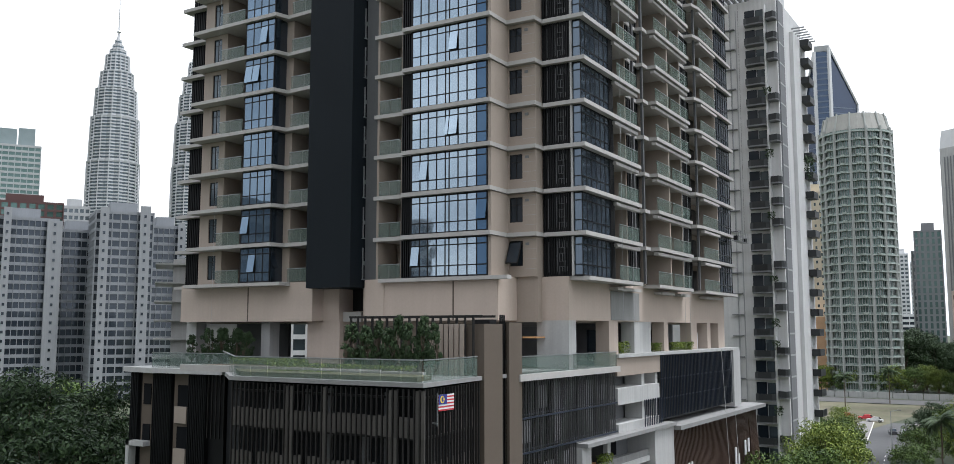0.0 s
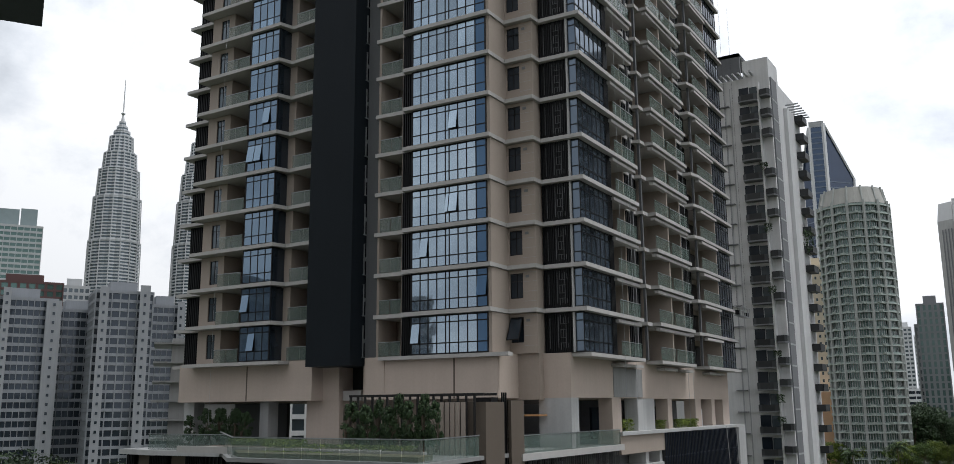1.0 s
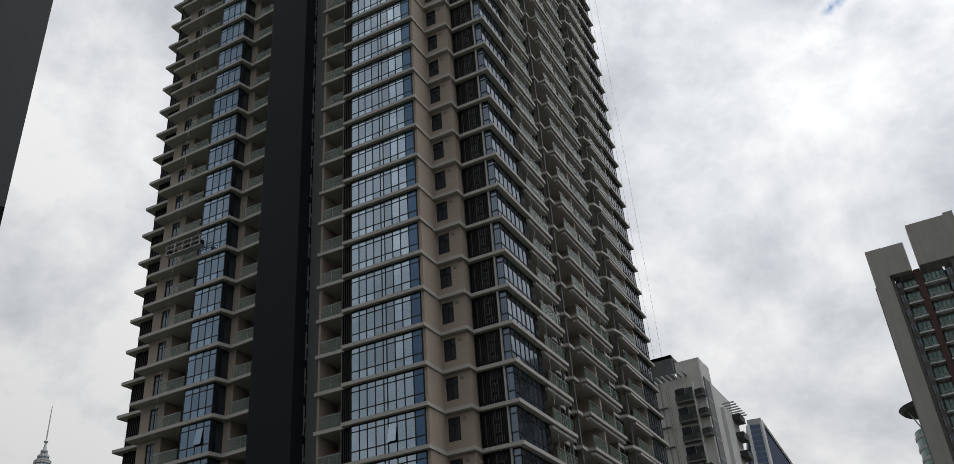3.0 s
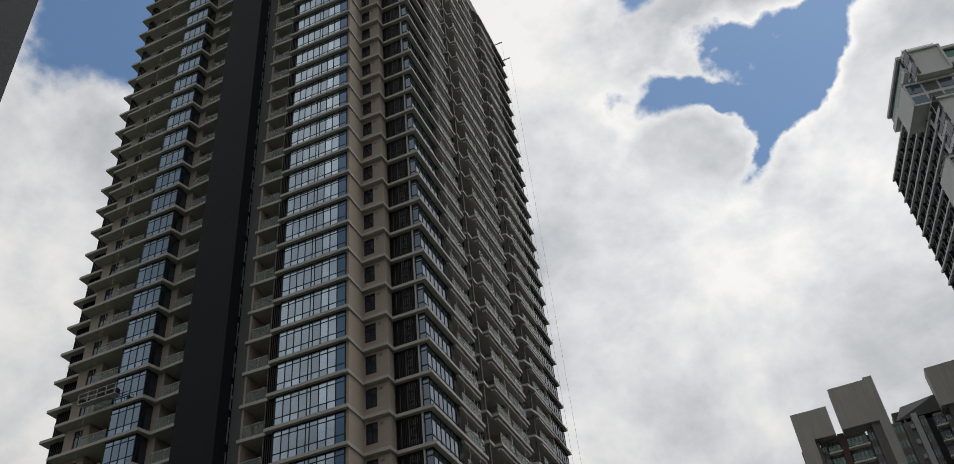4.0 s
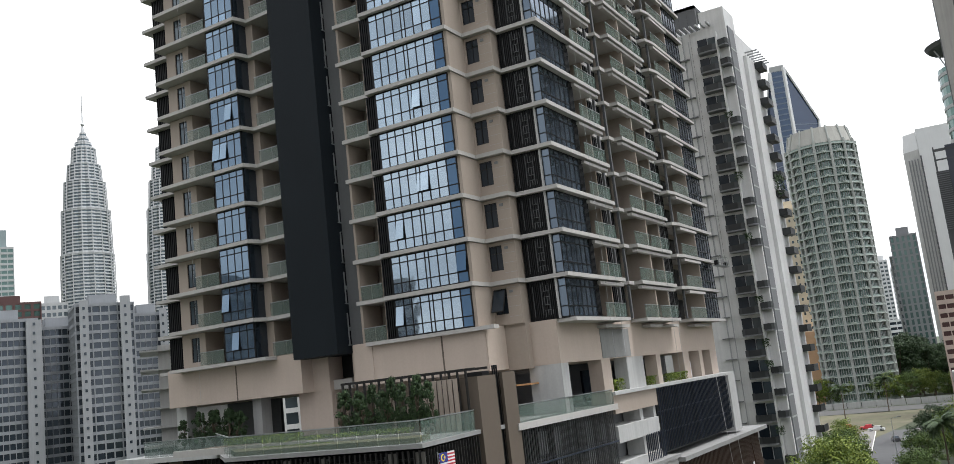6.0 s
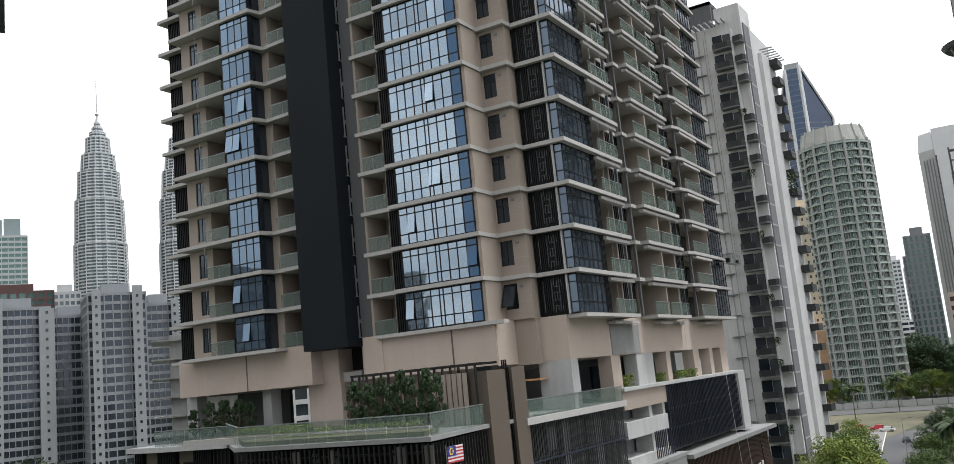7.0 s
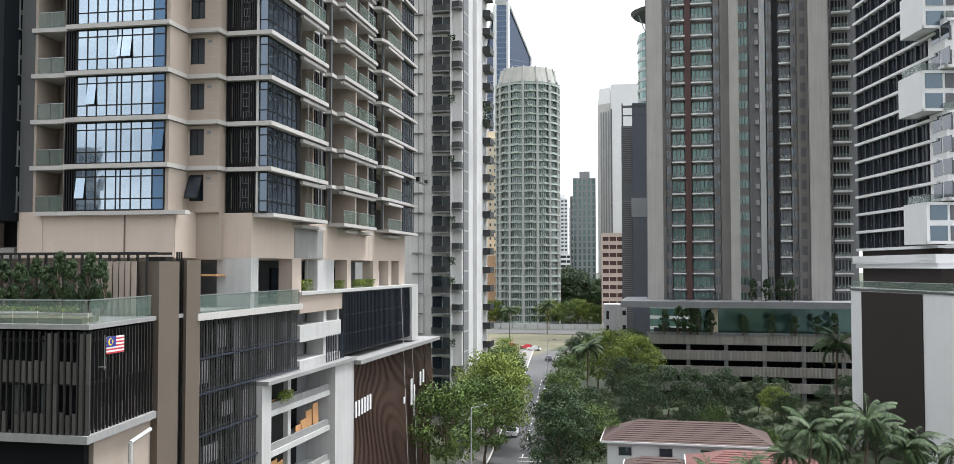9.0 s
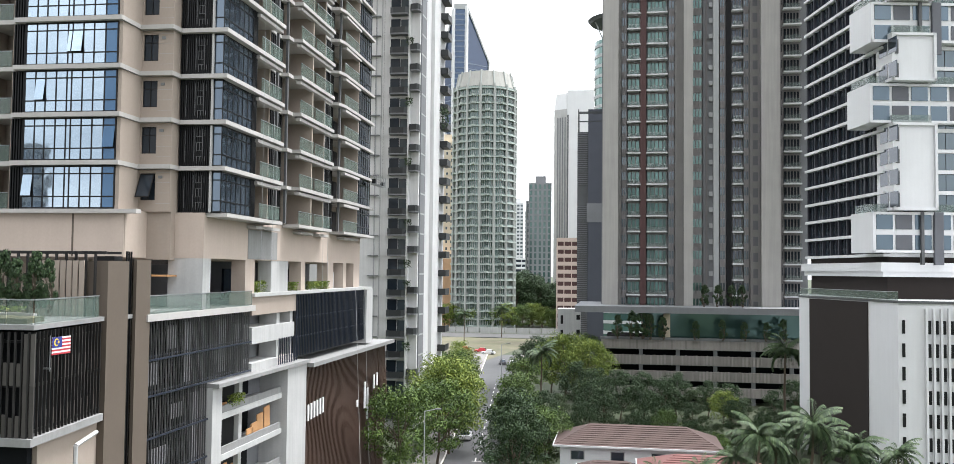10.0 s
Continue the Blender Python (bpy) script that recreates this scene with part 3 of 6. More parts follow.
# open storey between podium deck and band
deck = thing("open_deck_storey", "open terrace storey with white and beige columns under the tower", "building storey")
deck.matrix_world = TOWER_FRAME
for y0, y1, mat in ((57.0, 58.3, OFFWHITE), (64.75, 66.7, BEIGE), (70.4, 74.6, OFFWHITE), (78.2, 79.4, BEIGE), (86.6, 88.5, BEIGE), (92.2, 93.4, BEIGE), (96.4, 98.9, BEIGE)):
    part("column", Shape().box(-28.4, -27.22, y0, y1, 22.0, 25.62), mat, deck)
part("column", Shape().box(-29.9, -28.4, 57.05, 58.0, 22.0, 25.62), OFFWHITE, deck)
for x0, x1 in ((-64.8, -63.5), (-55.4, -54.4)):
    part("column", Shape().box(x0, x1, 54.2, 55.4, 22.0, 25.62), OFFWHITE, deck)
part("pier", Shape().box(-50.4, -46.9, 54.5, 58, 22.0, 25.62), BEIGE, deck, "stained beige pier")
part("pier", Shape().box(-46.9, -34.0, 56.4, 58, 22.0, 25.62), PIER, deck)
part("back_wall", Shape().box(-34.0, -33.0, 58.2, 98, 22.0, 25.62), GREY, deck)
part("back_wall", Shape().box(-64.3, -57.6, 60, 60.4, 22.0, 25.62), DARKGREY, deck)
part("back_wall", Shape().box(-33.0, -29.9, 60.2, 60.4, 22.0, 25.62), GREY, deck)
for y0, y1 in ((59.0, 62.5), (67, 69.8), (75.2, 78), (80, 86)):
    part("glass_screen", Shape().box(-30.2, -30.0, y0, y1, 22.0, 24.9), GLASS_DARK, deck, "dark glazed screen")
for y0, y1 in ((89.2, 90.2), (90.5, 91.6)):
    part("door_leaf", Shape().box(-28.2, -28.1, y0, y1, 22.9, 24.6), WHITE, deck, "white door leaf")
part("lintel", Shape().box(-33.9, -29.9, 57.05, 57.5, 25.2, 25.6), DARKGREY, deck)
part("awning", Shape().box(-33.6, -29.2, 55.6, 57.0, 24.3, 24.42), ORANGE, deck, "folded awning with timber front")

# ---- podium ----
podium = thing("podium_building", "car park podium screened by vertical fins with planted terrace on top", "podium", (0, -0.9, 0))
front = [(-52.9, 46.8), (-42.3, 38.0), (-28.1, 37.9), (-29.3, 45.6), (-29.3, 57), (-52.9, 57)]
# the shade behind the fins is put into this wall's near-black colour
part("inner_wall", Shape().prism(front, 0, 21.6), PAINTED_SHADE, podium, "wall behind the fins, painted near black for the shade there")
terr = [(-53.2, 46.2), (-42.2, 37.0), (-27.3, 37.0), (-28.6, 45.2), (-28.6, 57), (-53.2, 57)]
part("terrace_slab", Shape().prism(terr, 21.8, 22.05), CONCRETE, podium, "pale concrete terrace edge")
part("ledge", Shape().prism([(-37.5, 36.95), (-27.25, 36.95), (-28.4, 45.0), (-29.3, 45.2), (-37.5, 38.2)], 16.1, 16.5), CONCRETE, podium, "pale concrete ledge")
part("ledge_post", Shape().box(-37.5, -36.9, 37.0, 38.0, 0, 16.1), CONCRETE, podium, "pale concrete post")
part("street_wall", Shape().prism([(-29.6, 38.4), (-27.9, 38.4), (-28.9, 45.2), (-29.6, 45.2)], 0, 16.1), PIER, podium, "plain beige street wall")
part("down_pipe", Shape().tube((-27.6, 41.2, 15.4), (-27.6, 41.2, 8), 0.12).tube((-27.6, 41.2, 15.4), (-27.9, 43.6, 15.7), 0.12), OFFWHITE, podium)
for z in (21.2, 19.0, 16.75):
    part("cross_rail", Shape().prism([(-42.1, 37.28), (-27.6, 37.28), (-28.75, 45.2), (-28.9, 45.2), (-27.75, 37.4), (-42.1, 37.4)], z - 0.07, z + 0.07), BLACK, podium)
for z in (14.4, 12.2):
    part("cross_rail", Shape().box(-42.1, -37.6, 37.28, 37.4, z - 0.07, z + 0.07), BLACK, podium)
fin = Shape().box(-0.035, 0.035, -0.06, 0.06, 16.52, 21.7).mesh("fin", LOUVRE)
long_fin = Shape().box(-0.035, 0.035, -0.06, 0.06, 8.0, 21.7).mesh("fin", LOUVRE)
panel = Shape().box(-0.115, 0.115, -0.03, 0.03, 0, 1.12).mesh("fin_panel", FIN_PANEL)
tall_panel = Shape().box(-0.115, 0.115, -0.03, 0.03, 0, 2.6).mesh("fin_panel", FIN_PANEL)
frng = random.Random(21)
for i in range(40):
    x = -42.0 + i * 0.369
    part("fin", long_fin if x < -37.6 else fin, None, podium, "", (x, 37.12, 0))
    xp = x + 0.185
    if i in (12, 13, 20, 33, 34, 38, 39):
        part("fin_panel", tall_panel, None, podium, "", (xp, 37.17, 19.0))
        part("fin_panel", tall_panel, None, podium, "", (xp, 37.17, 16.45))
        continue
    part("fin_panel", panel, None, podium, "", (xp, 37.17, 19.05 + frng.uniform(-0.04, 0.06)))
    if i % 11 != 5:
        part("fin_panel", panel, None, podium, "", (xp, 37.17, 16.4 + frng.uniform(-0.05, 0.1)))
    if x < -37.6:
        part("fin_panel", panel, None, podium, "", (xp, 37.17, 13.6))
for i in range(20):
    k = i / 19.5
    ob = part("fin", fin, None, podium, "", (-27.5 - 1.15 * k, 37.4 + 7.6 * k, 0))
    ob.rotation_euler.z = radians(98)
    if 3 < i < 19:
        ob = part("fin_panel", panel, None, podium, "", (-27.72 - 1.15 * k, 37.55 + 7.6 * k, 19.05 if i % 2 else 16.5))
        ob.rotation_euler.z = radians(98)
# rooms behind the fins: dull wall strips and ceiling lights seen between them
for x0, x1, z0, z1 in ((-34.9, -34.4, 17.0, 21.5), (-36.6, -36.2, 19.2, 21.4), (-30.6, -30.1, 17.2, 21.4), (-39.6, -39.3, 16.8, 21.4), (-32.3, -31.7, 16.6, 18.9)):
    part("wall_strip", Shape().box(x0, x1, 37.86, 37.95, z0, z1), DARKGREY, podium)


def glass_run(a, b, z, owner, high=1.2, step=1.5):
    """A glass balustrade of single panes between two points of the deck."""
    a, b = Vector((*a, 0)), Vector((*b, 0))
    n = max(1, round((b - a).length / step))
    d = (b - a).normalized()
    side = Vector((-d.y, d.x, 0)) * 0.015
    for i in range(n):
        p, q = a + (b - a) * (i / n) + d * 0.03, a + (b - a) * ((i + 1) / n) - d * 0.03
        s = Shape().prism([(p - side)[:2], (q - side)[:2], (q + side)[:2], (p + side)[:2]], z, z + high)
        part("glass_rail", s, RAIL_GLASS, owner, "greenish glass balustrade pane")
    side *= 2.4
    part("handrail", Shape().prism([(a - side)[:2], (b - side)[:2], (b + side)[:2], (a + side)[:2]], z + high, z + high + 0.06), STEEL, owner)


glass_run((-42.0, 37.2), (-27.5, 37.2), 22.05, podium)
glass_run((-27.5, 37.3), (-28.6, 44.6), 22.05, podium)
glass_run((-53.0, 46.3), (-42.1, 37.3), 22.05, podium)
# taupe pillars with the dark slot between them
part("pillar", Shape().box(-30.6, -28.45, 45.2, 47.45, 0, 25.3), TAUPE, podium, "taupe clad pillar")
part("pillar", Shape().box(-30.6, -28.4, 48.25, 49.95, 0, 25.4), TAUPE, podium, "taupe clad pillar")
part("slot", Shape().box(-30.6, -29.4, 47.4, 48.3, 0, 25.6), BLACK, podium)
for y in (47.6, 47.85, 48.1):
    part("slot_bar", Shape().box(-28.75, -28.65, y - 0.03, y + 0.03, 4, 25.9), BLACK, podium)
part("slot_bar", Shape().box(-28.7, -28.62, 48.25, 48.3, 4, 25.4), STEEL, podium)
# trellis of posts behind the shrubs
trellis = thing("terrace_trellis", "taupe slatted screen with a dark pergola top on the terrace", "screen", (0, -0.7, 0))
part("screen_wall", Shape().box(-33.2, -30.0, 45.0, 45.1, 22.05, 25.35), TAUPE, trellis)
pale_slat = Shape().box(-0.15, 0.15, -0.04, 0.04, 22.05, 25.3).mesh("slat", PIER)
for i in range(9):
    part("slat", pale_slat, None, trellis, "", (-33.0 + i * 0.4, 44.5, 0))
slat = Shape().box(-0.24, 0.24, -0.06, 0.06, 22.05, 25.2).mesh("slat", TAUPE)
for i in range(11):
    part("slat", slat, None, trellis, "", (-39.6 + i * 0.66 + (0.2 if i % 2 else 0), 45.0 + 0.15 * (i % 2), 0))
bar = Shape().box(-0.05, 0.05, -0.08, 0.08, 22.05, 25.8).mesh("post", LOUVRE)
for i in range(17):
    part("post", bar, None, trellis, "", (-39.0 + i * 0.62, 44.7, 0))
part("top_rail", Shape().box(-39.1, -28.4, 44.62, 44.78, 25.7, 25.85).box(-39.1, -28.4, 46.2, 46.3, 25.7, 25.85), LOUVRE, trellis)
# planters on the terrace
planter = thing("terrace_planter", "low curved pale planter wall on the terrace", "planter", (0, -0.9, 0))
part("planter_wall", Shape().box(-51.0, -33.0, 40.5, 40.7, 22.05, 22.5).box(-38.5, -29.6, 40.2, 40.5, 22.05, 22.45), SLAB, planter)
BED = surface("planted_bed", (0.085, 0.090, 0.042), 0.95, grain=0.3, scale=2.5, stain=0.3, tint=(0.15, 0.13, 0.085))
part("bed", Shape().prism([(-52.4, 46.4), (-42.0, 37.7), (-28.2, 37.7), (-28.9, 40.1), (-38.6, 40.1), (-51.2, 46.4)], 22.05, 22.32), BED, planter, "planted olive green bed")
part("soil", Shape().box(-51.0, -33.0, 40.7, 44.4, 22.05, 22.4), BARK, planter)

# left annex with alternating strips
annex = thing("podium_annex", "podium annex of black louvre and beige strips under white canopy", "podium", (0, -0.9, 0))
part("body", Shape().box(-64.0, -53.0, 46.6, 57, 0, 21.4), BLACK, annex)
for x0, x1, mat, dy, nm in ((-63.9, -63.0, BLACK, 0.3, "louvre_strip"), (-62.7, -61.2, TAUPE, 0.1, "wall_strip"), (-61.1, -58.9, BLACK, 0.3, "louvre_strip"), (-58.7, -56.9, TAUPE, 0.1, "wall_strip"), (-56.7, -54.7, BLACK, 0.4, "louvre_strip")):
    s = Shape().box(x0, x1, 46.6 - dy, 46.6, 0, 21.4)
    if nm == "louvre_strip":
        for i in range(int((x1 - x0) / 0.2)):
            s.box(x0 + 0.05 + i * 0.2, x0 + 0.11 + i * 0.2, 46.6 - dy - 0.08, 46.6 - dy, 0, 21.4)
    part(nm, s, mat, annex)
for z in (5.0, 8.5, 12.0, 15.5, 18.8):
    # near-black plates on the strips stand in for shaded openings
    for x0, x1 in ((-62.4, -61.5), (-58.2, -57.0)):
        part("opening", Shape().box(x0, x1, 46.42, 46.5, z, z + 1.7), PAINTED_SHADE, annex)
    part("parapet_panel", Shape().box(-58.3, -56.9, 46.2, 46.42, z - 1.3, z), PIER, annex)
for i in range(5):
    part("fin", fin, None, annex, "", (-54.5 + i * 0.45, 46.3, 0))
part("canopy", Shape().prism([(-64.6, 46.0), (-60.2, 45.3), (-55.6, 45.7), (-52.6, 45.9), (-52.6, 49), (-64.6, 49)], 21.45, 21.85), OFFWHITE, annex, "folded white canopy")
part("porch_frame", Shape().box(-63.4, -63.0, 45.6, 46.3, 0, 15.9).box(-63.4, -61.2, 45.6, 46.3, 15.5, 15.9), OFFWHITE, annex)
glass_run((-61.0, 46.0), (-55.8, 46.2), 21.85, annex)
glass_run((-55.8, 46.2), (-52.8, 46.6), 21.85, annex)

# street side of the podium
wing = thing("podium_wing", "street side podium wing with dark louvres and white framed balconies", "podium")
part("inner_wall", Shape().box(-42, -29.3, 48.6, 65.4, 0, 21.5), BLACK, wing, "dark wall behind louvres")
part("deck_slab", Shape().box(-42, -28.3, 48.65, 65.5, 21.5, 21.95), SLAB, wing, "pale concrete deck edge")
glass_run((-28.5, 48.8), (-28.5, 65.2), 21.95, wing, 1.15)
long_blade = Shape().box(-0.05, 0.05, -0.022, 0.022, 1, 21.45).mesh("louvre_blade", LOUVRE_DARK)
short_blade = Shape().box(-0.05, 0.05, -0.022, 0.022, 16.6, 21.45).mesh("louvre_blade", LOUVRE_DARK)
for i in range(26):
    part("louvre_blade", long_blade, None, wing, "", (-28.6, 48.9 + i * 0.345, 0))
for i in range(21):
    part("louvre_blade", short_blade, None, wing, "", (-28.6, 58.0 + i * 0.345, 0))
# grey wall panels and lamps glimpsed behind the blades
for y, z, w, h in ((50.2, 17.2, 1.6, 1.5), (53.0, 19.4, 1.2, 1.6), (55.4, 16.9, 0.9, 4.2), (56.6, 10.0, 1.0, 6.0), (60.8, 17.0, 1.4, 4.0), (51.0, 11.8, 2.2, 1.2), (53.6, 14.6, 1.8, 1.0), (50.4, 6.4, 1.8, 1.3), (63.4, 19.3, 1.2, 1.2)):
    part("wall_panel", Shape().box(-29.3, -29.22, y, y + w, z, z + h), GREY, wing)
for z, y1 in ((19.0, 65.3), (16.7, 65.3), (14.0, 57.9), (11.3, 57.9), (8.6, 57.9), (6, 57.9), (3.4, 57.9)):
    part("cross_rail", Shape().box(-28.62, -28.5, 48.7, y1, z - 0.06, z + 0.06).box(-28.75, -28.68, 48.7, y1, z + 0.15, z + 0.25), LOUVRE_NAVY, wing)
# storeys of the far part
part("body", Shape().box(-42, -30.6, 65.4, 100, 0, 22.3), GREY, wing)
for z0, z1, y0, y1, mat in ((21.1, 22.8, 65.4, 75.3, PIER), (18.75, 20.1, 65.5, 75.0, OFFWHITE), (16.5, 17.2, 65.5, 75.0, OFFWHITE)):
    part("spandrel", Shape().box(-30.6, -28.55, y0, y1, z0, z1), mat, wing)
for y in (71.3, 74.6):
    part("column", Shape().box(-30.4, -28.8, y, y + 0.7, 16.5, 22.6), OFFWHITE, wing)
for z0, z1 in ((17.3, 18.7), (20.2, 21.0)):
    for y in (66.0, 67.8):
        part("window", Shape().box(-30.6, -30.45, y, y + 1.6, z0, z1), GLASS_DARK, wing)
part("parapet", Shape().box(-30.6, -28.35, 65.4, 100.4, 22.62, 22.9), OFFWHITE, wing, "white parapet line")
nb = Shape().box(-0.04, 0.04, -0.03, 0.03, 16.9, 22.55).mesh("louvre_blade", LOUVRE_NAVY)
for i in range(52):
    part("louvre_blade", nb, None, wing, "", (-28.42, 75.3 + i * 0.43, 0))
part("louvre_back", Shape().box(-30.6, -28.7, 75.2, 97.7, 16.8, 22.6), BLACK, wing, "black wall behind navy louvres")
for z in (18.6, 20.4):
    part("cross_rail", Shape().box(-28.6, -28.45, 75.2, 97.7, z, z + 0.1), LOUVRE_NAVY, wing)
nb2 = Shape().box(-0.04, 0.04, -0.03, 0.03, 16.6, 18.9).mesh("louvre_blade", LOUVRE_NAVY)
for i in range(11):
    part("louvre_blade", nb2, None, wing, "", (-28.2, 70.5 + i * 0.43, 0))
part("end_wall", Shape().box(-30.6, -28.3, 97.8, 100.4, 16.4, 22.6), OFFWHITE, wing)
part("ledge", Shape().box(-30.6, -27.7, 57.8, 77.0, 16.2, 16.5).box(-30.6, -27.3, 77.0, 107.3, 15.75, 16.15), CONCRETE, wing, "pale coping ledge")
# white frame with balconies
part("white_frame", Shape().box(-30.6, -28.2, 57.8, 59.4, 0, 16.2), OFFWHITE, wing, "white frame post")
part("white_frame", Shape().box(-30.6, -28.0, 72.2, 77.0, 0, 16.2), OFFWHITE, wing, "white frame post")
for z in (1.6, 4.8, 7.9, 11.0, 14.1):
    part("balcony_slab", Shape().box(-32.5, -28.5, 59.4, 73.0, z - 0.55, z - 0.1), OFFWHITE, wing, "white balcony edge")
    part("balcony_parapet", Shape().box(-28.75, -28.6, 59.4, 72.8, z - 0.1, z + 0.45), CONCRETE, wing)
    # boxes coloured near black for the shade inside the balcony openings
    part("opening", Shape().box(-32.4, -30.55, 61.0, 63.5, z + 0.2, z + 2.2), PAINTED_SHADE, wing)
    part("opening", Shape().box(-32.4, -30.55, 65.6, 69.6, z + 0.1, z + 2.4), PAINTED_SHADE, wing)
    part("column", Shape().box(-30.6, -28.9, 64.0, 64.6, z, z + 2.6), OFFWHITE, wing)
for y, z, h in ((60.0, 7.9, 2.0), (61.9, 7.9, 2.1), (63.0, 7.9, 1.8), (67.6, 11.1, 1.1), (68.8, 11.1, 1.7), (70.3, 11.1, 2.1), (66.6, 11.1, 0.8), (59.8, 11.1, 0.6), (61.5, 14.2, 0.5)):
    b = solid("plywood_board", Shape().box(-0.05, 0.05, -0.6, 0.6, 0, h), ORANGE, "orange plywood board leaning on a white balcony", "board", at=(-29.1, y, z - 0.1), group="plywood boards")
    b.rotation_euler.x = radians(4 if h > 1 else 0)
# brown wave screen
wave = thing("wave_screen", "dark brown screen of wavy vertical battens beside the white frame", "facade screen")
part("backing", Shape().box(-30.6, -28.7, 77.0, 106.6, 0, 15.75), BRONZE, wave)
for i in range(74):
    s = Shape()
    y = 77.2 + i * 0.4
    pts = []
    for j in range(13):
        z = j * 1.31
        off = 0.28 * math.sin(0.33 * y + 0.42 * z) * math.sin(0.2 * z + 0.3) + 0.25 * math.sin(0.2 * z) * (y > 103)
        pts.append((-28.45 + off * 0.8, y + 0.45 * math.sin(0.35 * z + 0.22 * y) * min(1, (107 - y) / 6), z))
    b = 0
    for x, yy, z in pts:
        s.v += [(x - 0.3, yy - 0.11, z), (x + 0.1, yy - 0.11, z), (x + 0.1, yy + 0.11, z), (x - 0.3, yy + 0.11, z)]
    for j in range(12):
        for q in range(4):
            s.f.append((4 * j + q, 4 * j + (q + 1) % 4, 4 * j + 4 + (q + 1) % 4, 4 * j + 4 + q))
    part("batten", s, BRONZE, wave)
# plain bars where the screen carries signs
sign = thing("facade_sign", "white sign bars fixed on the brown wave screen", "sign")
for i in range(6):
    part("bar", Shape().box(-28.15, -28.05, 77.7 + i * 0.85, 78.1 + i * 0.85, 10.6 + 0.03 * i, 12.1 + 0.03 * i), WHITE, sign)
    part("bar", Shape().box(-28.15, -28.05, 77.7 + i * 0.9, 78.3 + i * 0.9, 1.9 + 0.15 * i, 3.3 + 0.15 * i), WHITE, sign)
for y, z0, z1 in ((93.5, 9.6, 10.3), (96.5, 9.0, 12.0), (97.6, 7.6, 11.2), (100.3, 10.8, 12.4), (101.6, 11.0, 12.5), (101.6, 8.0, 9.2)):
    part("bar", Shape().box(-28.1, -28.0, y, y + 0.55, z0, z1), WHITE, sign)

# flag on the fins
flag = thing("flag", "small striped flag hung on a pole in front of the fins", "flag", (0, -0.9, -0.25))
part("pole", Shape().tube((-27.35, 38.4, 19.9), (-27.35, 38.4, 21.7), 0.025), STEEL, flag)
FLAG_RED = surface("flag_red", (0.40, 0.03, 0.04), 0.8)
FLAG_BLUE = surface("flag_blue", (0.02, 0.03, 0.20), 0.8)
FLAG_YELLOW = surface("flag_yellow", (0.75, 0.55, 0.03), 0.8)
for i in range(10):
    part("stripe", Shape().box(-27.30, -27.28, 38.45, 40.0, 20.7 + i * 0.09, 20.7 + (i + 1) * 0.09), (FLAG_RED, WHITE)[i % 2], flag)
part("canton", Shape().box(-27.275, -27.265, 38.45, 39.25, 21.06, 21.6), FLAG_BLUE, flag)
crescent = Shape()
for i in range(10):
    a0, a1 = 0.7 + 4.9 * i / 10, 0.7 + 4.9 * (i + 1) / 10
    c0, c1 = (38.78, 21.33), (38.82, 21.33)
    crescent.sheet(*[(-27.26, c[0] + r * math.cos(a), c[1] + r * math.sin(a)) for c, r, a in ((c0, 0.2, a0), (c0, 0.2, a1), (c1, 0.14, a1), (c1, 0.14, a0))])
part("crescent", crescent, FLAG_YELLOW, flag)
star = [(-27.26, 38.95 + (0.1 if i % 2 else 0.05) * math.cos(i * 0.4488), 21.33 + (0.1 if i % 2 else 0.05) * math.sin(i * 0.4488)) for i in range(14)]
part("star", Shape().sheet(*star), FLAG_YELLOW, flag)
part("bracket", Shape().box(-27.8, -27.3, 38.36, 38.44, 20.0, 20.08), STEEL, flag)

# ---- neighbouring and distant buildings ----
def polar(az, d):
    return EYE[0] + d * math.sin(radians(az)), EYE[1] + d * math.cos(radians(az))


